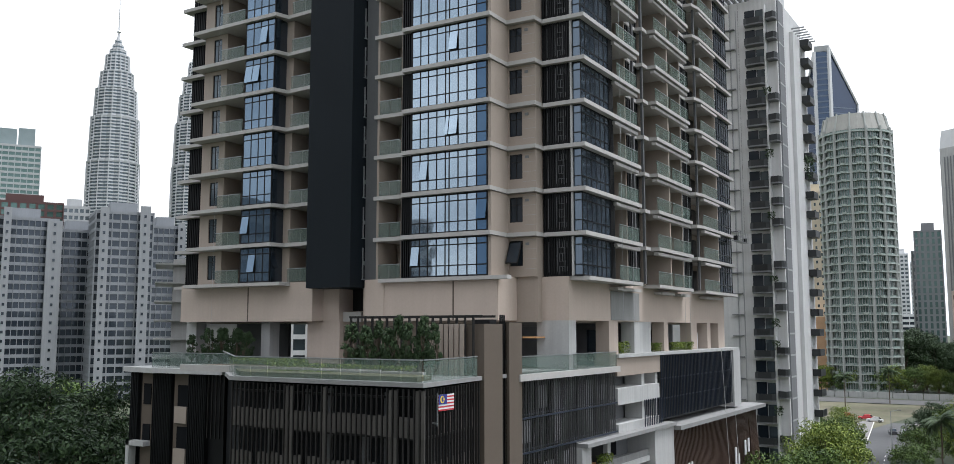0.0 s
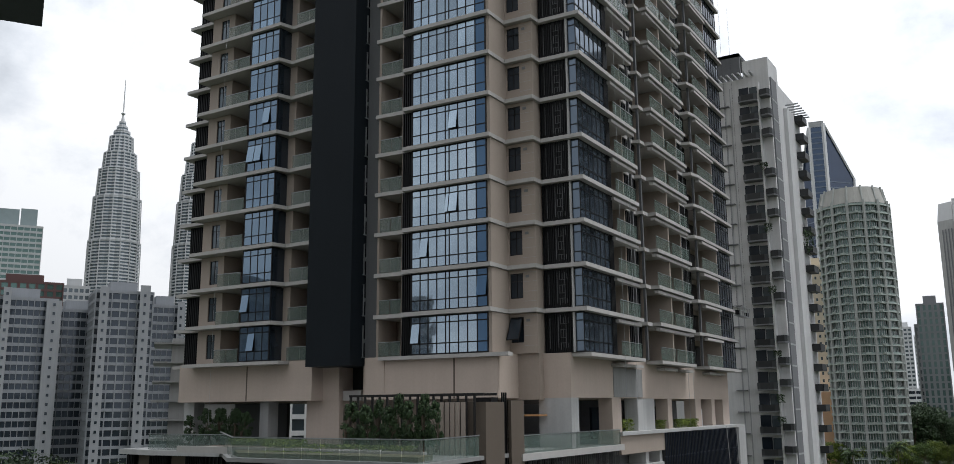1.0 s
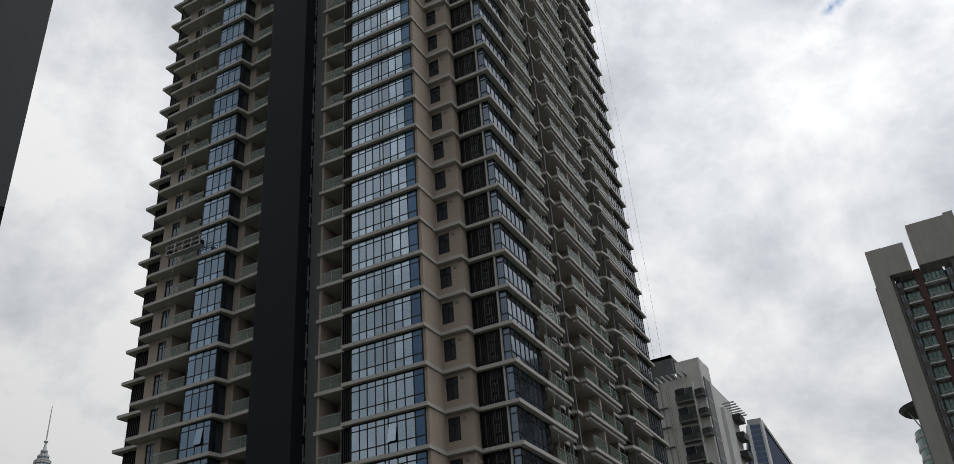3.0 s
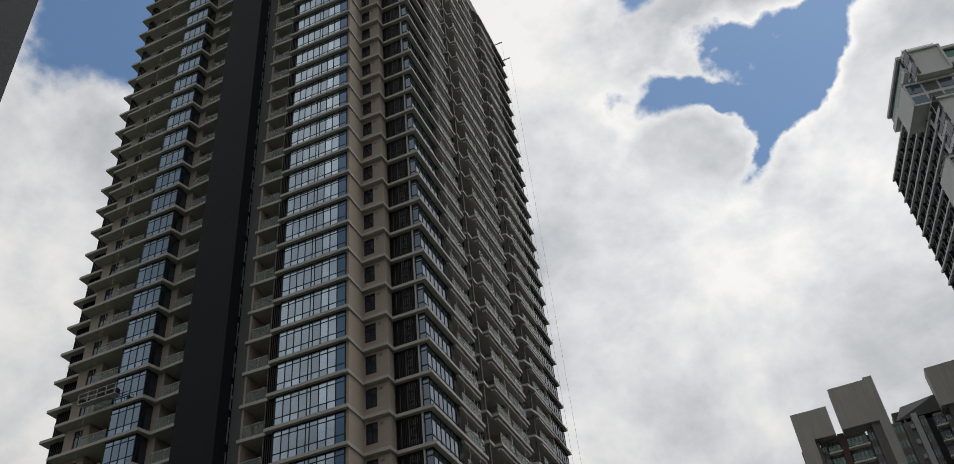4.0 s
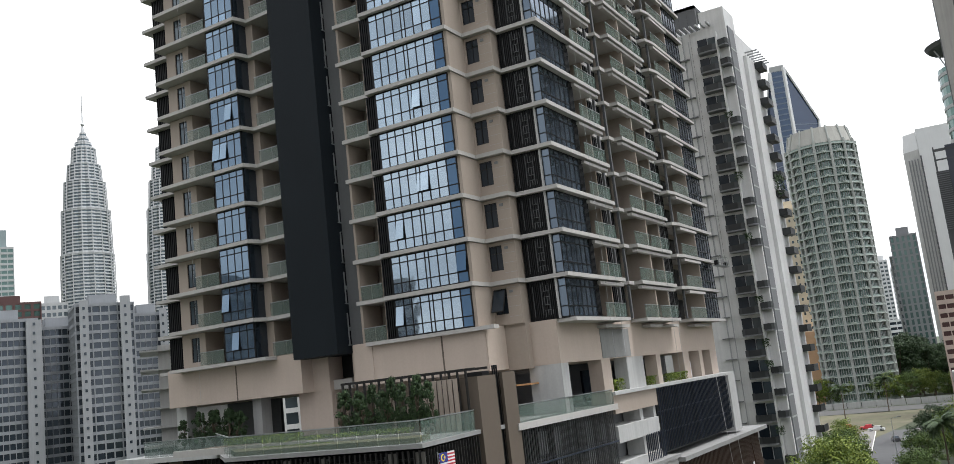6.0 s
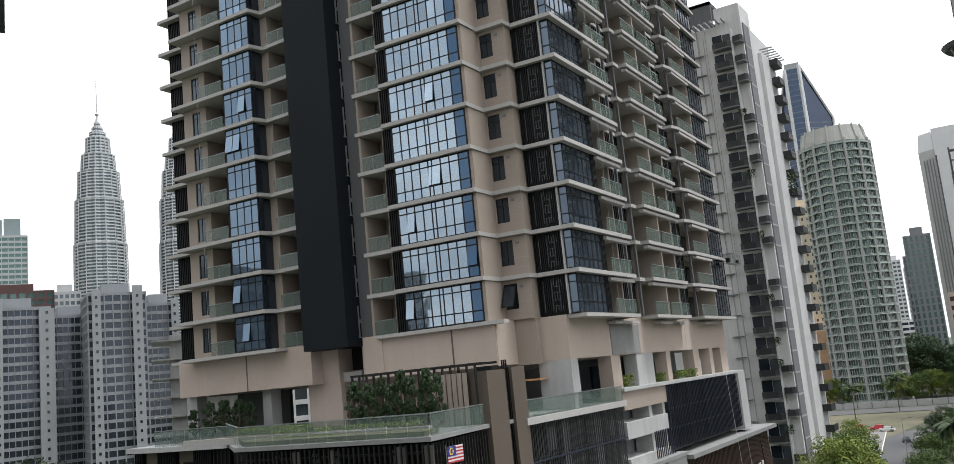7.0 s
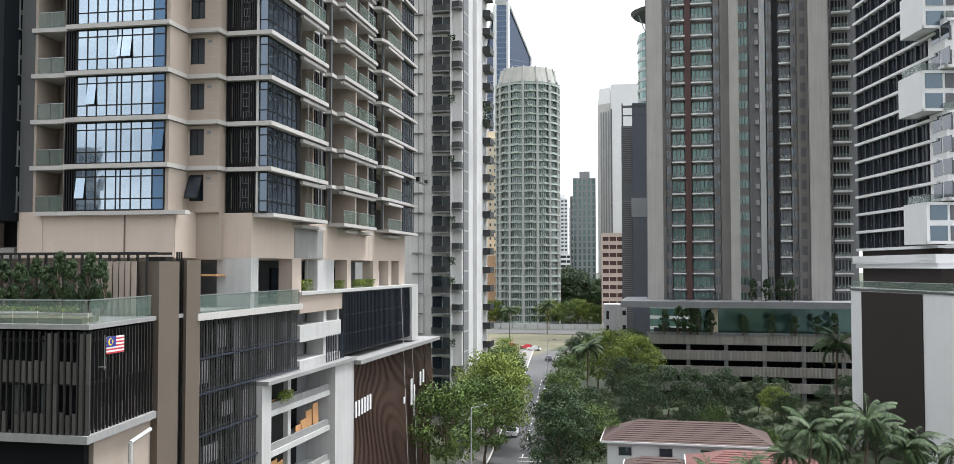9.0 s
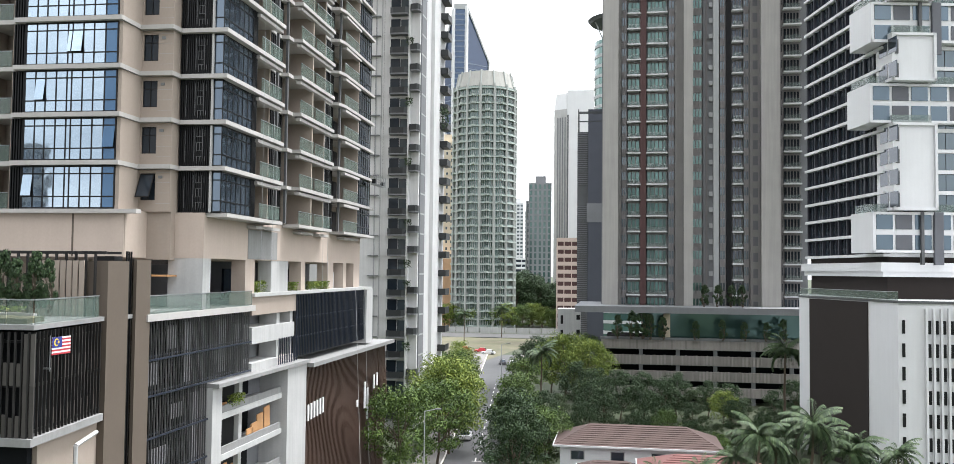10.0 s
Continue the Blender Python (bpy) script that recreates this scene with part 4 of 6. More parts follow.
def banded(name, label, az, d, width, depth, top, floor, cols, wall, glass, band=0.45, proud=0.35, turn=0.0, z0=0.0, pier=0.3, category="tower block", roof=True):
    """A block whose storeys are glass set back behind floor bands and piers. Its front centre stands at the bearing and distance given."""
    x, y = polar(az, d)
    b = thing(name, label, category, (x, y, z0), turn=-az + turn)
    part("glazing", Shape().box(-width / 2 + proud, width / 2 - proud, proud, depth - proud, 0, top - z0 - 0.5), glass, b)
    n = max(1, round((top - z0) / floor))
    bands, piers = Shape(), Shape()
    for i in range(n + 1):
        z = (top - z0) * i / n
        bands.box(-width / 2, width / 2, 0, depth, max(0, z - floor * band), z)
    for i in range(cols + 1):
        c = -width / 2 + width * i / cols
        w = width / cols * pier / 2
        piers.box(max(-width / 2, c - w) - 0.03, min(width / 2, c + w) + 0.03, -0.06, proud + 0.1, 0, top - z0 - 0.1)
    m = max(1, round(depth / width * cols))
    for i in range(m + 1):
        c, w = depth * i / m, depth / m * pier / 2
        for s in (-1, 1):
            piers.box(s * (width / 2 - proud - 0.1) if s < 0 else width / 2 - proud - 0.1, -(width / 2 - proud - 0.1) if s < 0 else width / 2 + 0.06, c - w, c + w, 0, top - z0 - 0.1) if s > 0 else piers.box(-width / 2 - 0.06, -width / 2 + proud + 0.1, c - w, c + w, 0, top - z0 - 0.1)
    part("floor_band", bands, wall, b, kind="stuff")
    part("pier", piers, wall, b, kind="stuff")
    if roof:
        part("roof_house", Shape().box(-width * 0.22, width * 0.25, depth * 0.3, depth * 0.7, top - z0, top - z0 + floor * 1.2), wall, b)
    return b


# white apartment block beside the tower
apt = thing("white_apartment_block", "weathered white apartment block with columns of dark curved balconies", "apartment block", (0.8, 134.4, 0))
part("wall", Shape().box(-52, -31.5, 0, 17.3, 0, 76.3), BLOCK_WHITE, apt)
part("window_strip", Shape().box(-31.5, -31.3, 0.6, 4.0, 4, 76), GREY, apt, "grey ribbed strip")
part("end_wall", Shape().box(-31.5, -30.9, 8.5, 17.5, 0, 73), BLOCK_WHITE, apt)
for k in range(22):
    part("strip_joint", Shape().box(-31.32, -31.26, 0.6, 4.0, 5 + k * 3.2, 5.25 + k * 3.2), LIGHTGREY, apt)
part("downpipe", Shape().tube((-38.6, -0.1, 0), (-38.6, -0.1, 76), 0.1).tube((-37.7, -0.1, 0), (-37.7, -0.1, 75), 0.07), LIGHTGREY, apt)
part("stair_wall", Shape().box(-33.15, -32.9, -1.2, 0.2, 0, 75), BLOCK_WHITE, apt)
bal = Shape().prism([(-36.2, 0.1), (-36.1, -1.3), (-35.6, -1.6), (-33.7, -1.6), (-33.2, -1.3), (-33.2, 0.1)], 0, 0.22)
rail = Shape().prism([(-36.2, 0.0), (-36.12, -1.32), (-35.62, -1.62), (-33.68, -1.62), (-33.2, -1.32), (-33.2, -1.2), (-33.75, -1.5), (-35.55, -1.5), (-36.0, -1.2), (-36.1, 0.0)], 0.22, 1.15)
win = Shape().box(-36.3, -34.75, -0.06, 0.06, 0.2, 2.8)
win2 = Shape().box(-34.65, -33.25, -0.05, 0.05, 0.2, 2.7)
bal2 = Shape().prism([(-32.8, 0.1), (-32.8, -1.4), (-31.6, -1.7), (-31.3, -1.2), (-31.3, 0.1)], 0, 0.2)
rail2 = Shape().prism([(-32.8, 0.0), (-32.8, -1.42), (-31.6, -1.72), (-31.28, -1.2), (-31.28, 0), (-31.4, 0), (-31.4, -1.15), (-31.65, -1.58), (-32.68, -1.3), (-32.68, 0)], 0.2, 1.1)
shelf = Shape().box(-39.5, -37.9, -0.5, 0.05, 0, 0.15)
side = Shape().box(-31, -29.6, 13.5, 17, 0, 0.2).box(-29.7, -29.6, 13.5, 17, 0.2, 1.1).box(-31, -29.6, 13.5, 13.6, 0.2, 1.1)
RAILDARK = surface("dark_balcony_rail", (0.030, 0.033, 0.035), 0.5, 0.2, each=0.3)
meshes = [(n, s.mesh(n, m)) for n, s, m in (("balcony_slab", bal, GREY), ("balcony_rail", rail, RAILDARK), ("window", win, GLASS_DARK), ("window", win2, GLASS_GREY), ("balcony_slab", bal2, GREY), ("balcony_rail", rail2, RAILDARK), ("ledge", shelf, GREY), ("balcony", side, RAILDARK))]
for k in range(23):
    z = 1.5 + k * 3.2
    for i, (n, me) in enumerate(meshes):
        if i in (4, 5) and k % 4 == 3:
            continue
        part(n, me, None, apt, "", (0, 0, z + (0.5 if i in (4, 5) else 0)))
part("roof_wall", Shape().prism([(-35.5, 0), (-31.5, 0), (-31.5, 6), (-35.5, 6)], 76.3, 79.2), BLOCK_WHITE, apt)
for i in range(7):
    part("pergola_beam", Shape().box(-39.5 + i * 0.9, -39.2 + i * 0.9, -2.0, 6, 76.5, 76.8), LIGHTGREY, apt)
    part("pergola_beam", Shape().box(-31.0, -29.0, 8 + i * 1.4, 8.2 + i * 1.4, 73.2, 73.4), LIGHTGREY, apt)
part("roof_frame", Shape().box(-52, -38, 8, 8.6, 76.3, 84).box(-52, -38, 8, 16, 83.4, 84), DARKGREY, apt)

# round green tower
grn = thing("round_green_tower", "round apartment tower with green glass and pale curved balcony bands", "apartment tower", (*polar(-8.71, 382.9), 0))
part("glazing", Shape().ring(0, 0, 12.6, 12.6, 0, 102, 40), GLASS_GREEN, grn)
GREENBAL = surface("green_balcony", (0.30, 0.34, 0.31), 0.6, each=0.15)
bands, rails_ = Shape(), Shape()
for k in range(32):
    z = 2.0 + k * 3.2
    bands.ring(0, 0, 13.7, 13.7, z - 0.4, z, 44)
    rails_.ring(0, 0, 13.3, 13.3, z, z + 0.55, 44)
part("floor_band", bands, surface("pale_green_grey_band", (0.37, 0.41, 0.385), 0.8, grain=0.08, streaks=0.1), grn, kind="stuff")
part("balcony_rail", rails_, surface("green_grey_rail", (0.20, 0.25, 0.23), 0.5, island=0.2), grn, kind="stuff")
mull = Shape()
for j in range(84):
    a = radians(j * 360 / 84)
    mull.tube((12.65 * math.cos(a), 12.65 * math.sin(a), 0), (12.65 * math.cos(a), 12.65 * math.sin(a), 102), 0.14, 0.14, 4)
part("mullion", mull, LIGHTGREY, grn, kind="stuff")
for j in range(14):
    a = radians(13 + j * 360 / 14)
    c, s_ = math.cos(a), math.sin(a)
    part("pier", Shape().tube((13.3 * c, 13.3 * s_, 0), (13.3 * c, 13.3 * s_, 103), 0.6, 0.6, 6), surface("tower_pier", (0.33, 0.345, 0.33)) if j == 0 else bpy.data.materials["tower_pier"], grn)
    if j in (6, 7, 8, 9, 10, 11):
        a += radians(13)
        me = Shape().tube((13.4 * math.cos(a), 13.4 * math.sin(a), -0.35), (13.4 * math.cos(a), 13.4 * math.sin(a), 0.5), 1.0, 1.0, 8).mesh("balcony", GREENBAL)
        for k in range(31):
            part("balcony", me, None, grn, "", (0, 0, 2.0 + k * 3.2))
part("crown", Shape().ring(0, 0, 12.9, 11.2, 102, 108.6, 28), surface("crown_concrete", (0.33, 0.325, 0.30), grain=0.1, streaks=0.15), grn, "sloping ribbed concrete crown")
for j in range(14):
    a = radians(13 + j * 360 / 14)
    part("crown_rib", Shape().tube((13.0 * math.cos(a), 13.0 * math.sin(a), 101), (11.3 * math.cos(a), 11.3 * math.sin(a), 109), 0.4), bpy.data.materials["tower_pier"], grn)

# faceted blue tower
blu = thing("faceted_blue_tower", "faceted office tower of blue glass edged with white bands", "office tower", (*polar(-10.22, 641.7), 0), turn=10.22)
part("glazing", Shape().box(-6.0, 2.2, 0, 30, 0, 214), GLASS_BLUE, blu)
GLASS_FACET = glazing("dark_blue_facet_glass", (0.035, 0.055, 0.10), 0.4, 0.12)
part("facet", Shape().prism([(2.2, 1), (19.8, 14), (19.8, 34), (2.2, 34)], 0, 178, None), GLASS_FACET, blu)
part("facet", Shape().prism([(2.2, 1), (19.8, 14), (19.8, 34), (2.2, 34)], 178, 216, [(2.2, 1), (3.4, 2), (3.4, 34), (2.2, 34)]), GLASS_FACET, blu)
part("facet", Shape().prism([(-17.5, 14), (-6, 1), (-6, 34), (-17.5, 34)], 0, 165), GLASS_FACET, blu)
part("facet", Shape().prism([(-17.5, 14), (-6, 1), (-6, 34), (-17.5, 34)], 165, 214, [(-7.0, 2), (-6, 1), (-6, 34), (-7.0, 34)]), GLASS_FACET, blu)
fl = Shape()
for k in range(54):
    z = 3 + k * 3.9
    fl.box(-6.0, 2.2, -0.15, 0, z, z + 0.9)
    if z < 176:
        fl.prism([(2.3, 0.9), (19.7, 13.8), (19.7, 14.2), (2.3, 1.3)], z, z + 0.7)
    if z < 160:
        fl.prism([(-17.4, 13.8), (-6.1, 0.9), (-6.1, 1.3), (-17.4, 14.2)], z, z + 0.7)
part("floor_band", fl, surface("blue_grey_spandrel", (0.13, 0.16, 0.21), 0.5, 0.2), blu, kind="stuff")
for a, c, r in (((-6.6, -0.3, 0), (-6.6, -0.3, 214), 1.2), ((2.9, -0.3, 0), (2.9, -0.3, 216), 1.3), ((3.4, 1, 216), (20, 13.5, 178), 0.8), ((20, 13.5, 178), (20, 13.5, 0), 0.8), ((-7.2, 1, 213), (-18, 13, 165), 0.7), ((-18, 13, 165), (-18, 13, 0), 0.7),
                ((20, 13, 172), (3, 0, 140), 1.2), ((-18, 13, 146), (-6.6, 0, 104), 1.3), ((-18, 13, 60), (-6.6, 0, 104), 1.3)):
    part("edge_band", Shape().tube(a, c, r, r, 4), WHITE, blu)
part("cap", Shape().box(-6.5, 3.2, 0, 12, 213.5, 218), LIGHTGREY, blu)

# twin towers
def twin_tower(az, d):
    t = thing("twin_skyscraper", "tapering steel and glass skyscraper with ringed tiers and a spire", "skyscraper", (*polar(az, d), 0), group="twin skyscrapers")
    n = 64
    ring = lambda r, deep: [(r * (1 + deep * math.cos(16 * 6.2832 * i / n)) * math.cos(6.2832 * i / n), r * (1 + deep * math.cos(16 * 6.2832 * i / n)) * math.sin(6.2832 * i / n)) for i in range(n)]
    for z0, z1, r0, r1 in ((0, 238, 32.6, 31.0), (238, 296, 29.6, 28.4), (296, 334, 25.8, 24.2), (334, 357, 20.8, 19.4), (357, 380, 15.2, 14.0), (380, 388, 10.8, 10.0), (388, 395, 7.6, 6.6), (395, 402, 4.8, 3.8)):
        part("tier", Shape().prism(ring(r0 * 0.95, 0.03), z0, z1, ring(r1 * 0.95, 0.03)), GLASS_GREY, t, "recessed glass tier")
        steel = Shape()
        z = z0
        while z + 2.0 < z1:
            k = (z - z0) / (z1 - z0)
            r = r0 + (r1 - r0) * k
            steel.prism(ring(r, 0.035), z + 0.4, z + 2.2)
            z += 4.2
        steel.prism(ring(r1 * 1.02, 0.03), z1 - 0.9, z1)
        part("steel_band", steel, TOWER_STEEL, t, kind="stuff")
        for j in range(16):
            a = 6.2832 * j / 16
            if math.cos(a - radians(90 - az) - math.pi) > -0.1 and z1 < 385:
                q, w = r0 * 1.05, r1 * 1.05
                part("rib", Shape().tube((q * math.cos(a), q * math.sin(a), z0), (w * math.cos(a), w * math.sin(a), z1), 0.8, 0.7, 4), TOWER_STEEL, t)
    part("spire", Shape().ring(0, 0, 2.6, 0.9, 402, 412, 10).ring(0, 0, 0.9, 0.6, 412, 452, 8).ring(0, 0, 0.6, 0.35, 452, 461, 8), TOWER_STEEL, t)
    part("spire_ball", Shape().ring(0, 0, 1.0, 2.9, 410.5, 413, 12).ring(0, 0, 2.9, 1.0, 413, 415.5, 12), TOWER_STEEL, t)


twin_tower(-54.28, 1235)
twin_tower(-49.48, 1235)

# left distance
CORE_GREY = surface("stair_core_paint", (0.265, 0.275, 0.29), 0.8, grain=0.08, stain=0.12, streaks=0.15)
SLAB_GREY = surface("blue_grey_slab_paint", (0.215, 0.228, 0.245), 0.8, grain=0.08, stain=0.12, streaks=0.12)
banded("grey_apartment_slab", "grey apartment slab with dark window bands", -58.77, 357.1, 22, 20, 65, 3.2, 11, SLAB_GREY, GLASS_DARK, turn=8, band=0.36, pier=0.07)
banded("grey_apartment_slab", "grey apartment slab with dark window bands", -55.65, 364.3, 26, 20, 62, 3.2, 13, SLAB_GREY, GLASS_DARK, turn=8, band=0.34, pier=0.06)
banded("grey_apartment_slab", "taller grey apartment slab with dark window bands", -53.47, 346.7, 20, 20, 67.5, 3.2, 7, SLAB_GREY, GLASS_DARK, turn=8, band=0.34, pier=0.12)
banded("grey_apartment_slab", "grey apartment slab with dark window bands", -51.11, 357.1, 14, 18, 64, 3.2, 7, SLAB_GREY, GLASS_DARK, turn=8, band=0.36, pier=0.07)
for az, d, w, z1 in ((-59.71, 355.0, 2.5, 68), (-57.25, 356.0, 5.0, 64), (-54.61, 345.2, 3.0, 68.5), (-52.34, 345.7, 3.5, 69.5), (-50.25, 356.0, 2.5, 65)):
    x, y = polar(az, d)
    p = thing("stair_core", "plain grey stair core of the apartment slabs with small windows", "stair core", (x, y, 0), turn=-az)
    part("wall", Shape().box(-w / 2, w / 2, -0.8, 6, 0, z1), CORE_GREY, p)
    for k in range(int(z1 / 3.2)):
        part("window", Shape().box(-0.4, 0.4, -0.9, -0.75, 1.2 + k * 3.2, 2.2 + k * 3.2), GLASS_DARK, p)
fins = thing("pale_balcony_tower", "pale slender tower edge with projecting floor plates", "apartment tower", (*polar(-50.92, 122.1), 0), turn=50.92)
part("wall", Shape().box(0.6, 9, 0, 8, 0, 34), OFFWHITE, fins)
for k in range(14):
    part("floor_plate", Shape().box(-1.6, 9.4, -0.8, 8.6, 2 + k * 2.4, 2.22 + k * 2.4), OFFWHITE, fins)
office = banded("glass_office_tower", "glass office tower with pale horizontal bands", -59.52, 724.5, 34, 30, 159, 4.0, 8, LIGHTGREY, GLASS_TEAL, band=0.4, pier=0.1, roof=False)
part("roof_block", Shape().box(-13, 0.5, 3, 20, 159, 171).box(1.5, 12.5, 3, 22, 159, 172), surface("teal_roof_panel", (0.20, 0.25, 0.26), 0.6), office)
banded("red_brown_block", "low red brown building with teal glass", -58.96, 538.2, 40, 30, 94, 4.0, 9, MAROON, GLASS_TEAL, band=0.3)
banded("concrete_block", "pale concrete office block", -56.31, 579.6, 18, 20, 98, 4.0, 6, LIGHTGREY, GLASS_GREY)
banded("white_balcony_block", "white apartment block with open balcony floors", -44.0, 175, 26, 12, 33, 3.0, 9, BLOCK_WHITE, GLASS_GREY, band=0.3, pier=0.2, roof=False)
# street distance
banded("cream_tower", "cream apartment tower with rows of small windows", -11.27, 408.8, 13, 14, 84, 3.1, 6, CREAM, GLASS_GREY, band=0.6, pier=0.6)
banded("orange_block", "low cream and orange building", -11.27, 398.5, 16, 10, 30, 7, 2, surface("orange_render", (0.55, 0.36, 0.22), 0.8), GLASS_GREY, band=0.8, pier=0.8, roof=False)
wbld = thing("white_office_slab", "plain white office slab with dark vertical slots", "office tower", (*polar(-2.98, 434.7), 0), turn=2.98)
part("wall", Shape().box(-3.6, 9.5, 0, 16, 0, 113), WHITE, wbld)
part("side_wall", Shape().prism([(-10, 5), (-3.7, 0.4), (-3.7, 16), (-10, 16)], 0, 104), OFFWHITE, wbld)
for x in (-4.6, -5.8, -7.0, -8.2):
    part("window_slot", Shape().prism([(x - 0.25, 1.0 + (-3.7 - x) * 0.73 - 0.75), (x + 0.25, 1.0 + (-3.7 - x) * 0.73 - 1.1), (x + 0.25, 5), (x - 0.25, 5)], 10, 100), GREY, wbld)
part("edge_slot", Shape().box(-3.5, -2.9, -0.12, 0.1, 6, 101), DARKGREY, wbld)
part("top_wall", Shape().prism([(-10, 5), (-3.7, 0.4), (-3.7, 16), (-10, 16)], 104, 112, [(-9, 5.4), (-3.7, 1.2), (-3.7, 16), (-9, 16)]), WHITE, wbld)
banded("grey_stepped_tower", "grey stepped office tower with glass centre", -5.14, 517.5, 13, 16, 76, 3.6, 5, GREY, GLASS_TEAL, band=0.25, pier=0.5)
banded("grey_stepped_tower", "grey stepped office tower with concrete side", -5.71, 522.7, 6, 16, 66, 3.6, 2, LIGHTGREY, GLASS_GREY, band=0.5, pier=0.6)
banded("striped_block", "pale pink and brown apartment block with balcony bands", -3.36, 362.2, 9.0, 14, 38.5, 3.1, 3, surface("pink_render", (0.50, 0.40, 0.35), 0.8), MAROON, band=0.5, pier=0.1, roof=False)
banded("white_striped_block", "small white block with dark window stripes", -6.29, 662.4, 16, 12, 35, 3.4, 2, WHITE, GLASS_DARK, band=0.5, pier=0.05, roof=False)
banded("far_white_tower", "far white apartment tower", -6.53, 776.2, 9, 14, 84, 3.2, 3, WHITE, GLASS_GREY, band=0.5)
banded("far_white_tower", "far white apartment tower", -5.86, 786.6, 7, 14, 78, 3.2, 2, WHITE, GLASS_GREY, band=0.5)
dsl = thing("dark_louvre_tower", "dark grey tower with louvred bays", "office tower", (*polar(-1.97, 238.0), 0), turn=1.97)
part("wall", Shape().box(-0.6, 3.6, 0, 14, 0, 68), surface("blue_grey_panel", (0.060, 0.066, 0.085), 0.6), dsl)
part("bay_wall", Shape().box(-3.4, -0.6, 0.4, 14, 0, 62), DARKGREY, dsl)
sl = Shape()
for k in range(120):
    if 80 < k < 92:
        continue
    sl.box(-3.3, -0.7, 0.15, 0.4, 2 + k * 0.5, 2.18 + k * 0.5)
part("slat", sl, GREY, dsl, kind="stuff")
part("roof_frame", Shape().box(-3.3, -3.0, 0, 10, 62, 68).box(-3.3, 3.6, 0, 0.4, 66.8, 67.4).box(-3.3, 3.6, 0, 0.4, 64.6, 64.9), DARKGREY, dsl)
part("mid_band", Shape().box(-0.9, 3.7, -0.1, 1, 38, 43), GREY, dsl)
cyn = thing("teal_round_tower", "rounded teal glass tower with a disc on thin struts on top", "office tower", (*polar(0.05, 322.9), 0))
part("glazing", Shape().ring(0, 0, 10, 10, 0, 107, 32), GLASS_TEAL, cyn)
cb = Shape()
for k in range(30):
    cb.ring(0, 0, 10.2, 10.2, k * 3.6, k * 3.6 + 1.1, 32)
part("floor_band", cb, LIGHTGREY, cyn, kind="stuff")
part("disc", Shape().ring(0, 0, 11.5, 12.5, 114, 115.2, 32), DARKGREY, cyn)
for i in range(6):
    a = i * 1.047 + 0.3
    part("strut", Shape().tube((7 * math.cos(a), 7 * math.sin(a), 107), (10 * math.cos(a), 10 * math.sin(a), 114), 0.25), LIGHTGREY, cyn)

# dark condominium with its car park
dk = thing("grey_condominium", "tall grey condominium with concrete fins, teal windows and a maroon strip", "apartment tower", (0, 181, 0))


def across(p):
    """Across the face of the grey condominium."""
    return EYE[0] + 186 * math.tan(math.atan((p - 784) / 1475) - radians(9.2))


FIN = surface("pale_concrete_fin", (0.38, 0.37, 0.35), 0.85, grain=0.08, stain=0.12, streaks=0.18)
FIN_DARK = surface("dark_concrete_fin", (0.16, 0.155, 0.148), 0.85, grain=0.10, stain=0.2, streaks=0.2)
part("core", Shape().box(across(990), across(1330), 1.4, 24, 17, 103), GREY, dk)
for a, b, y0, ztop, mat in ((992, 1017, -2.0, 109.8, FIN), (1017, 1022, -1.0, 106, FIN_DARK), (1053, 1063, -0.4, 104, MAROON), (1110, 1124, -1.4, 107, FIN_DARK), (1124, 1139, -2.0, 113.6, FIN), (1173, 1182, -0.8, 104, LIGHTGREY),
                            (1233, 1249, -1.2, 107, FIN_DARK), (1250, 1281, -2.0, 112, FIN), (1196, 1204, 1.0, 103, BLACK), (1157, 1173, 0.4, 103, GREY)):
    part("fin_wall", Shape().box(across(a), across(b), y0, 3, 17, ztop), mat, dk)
for a, b, z0, z1 in ((1017, 1052, 103.5, 109.8), (1064, 1124, 104.0, 113.2), (1222, 1250, 103.5, 112.0), (1281, 1292, 103.0, 112.0)):
    part("head_wall", Shape().box(across(a), across(b), -1.9, 2, z0, z1), FIN, dk, "pale concrete head wall")
part("roof_wing", Shape().prism([(across(1150), 1), (across(1225), 1), (across(1225), 14), (across(1150), 14)], 104.0, 107.5, [(across(1165), 3), (across(1225), 1), (across(1225), 14), (across(1165), 14)]), DARKGREY, dk)
part("roof_house", Shape().box(across(1150), across(1240), 6, 18, 103, 108).box(across(1025), across(1090), 5, 16, 103, 106), DARKGREY, dk)
cells = ((1022, 1031, 0.6, GLASS_GREY, 0), (1032, 1053, 0.9, GLASS_TEAL, 1), (1064, 1097, 0.7, GLASS_TEAL, 1), (1099, 1110, 0.5, GLASS_GREY, 0), (1139, 1156, 0.6, GLASS_TEAL, 0), (1160, 1164, 0.35, GLASS_DARK, 0), (1184, 1194, 0.6, GLASS_GREY, 0), (1205, 1222, 1.0, GLASS_DARK, 1), (1223, 1233, 0.6, GLASS_GREY, 0), (1282, 1289, 0.5, GLASS_DARK, 0), (1290, 1318, 1.0, GLASS_DARK, 1))
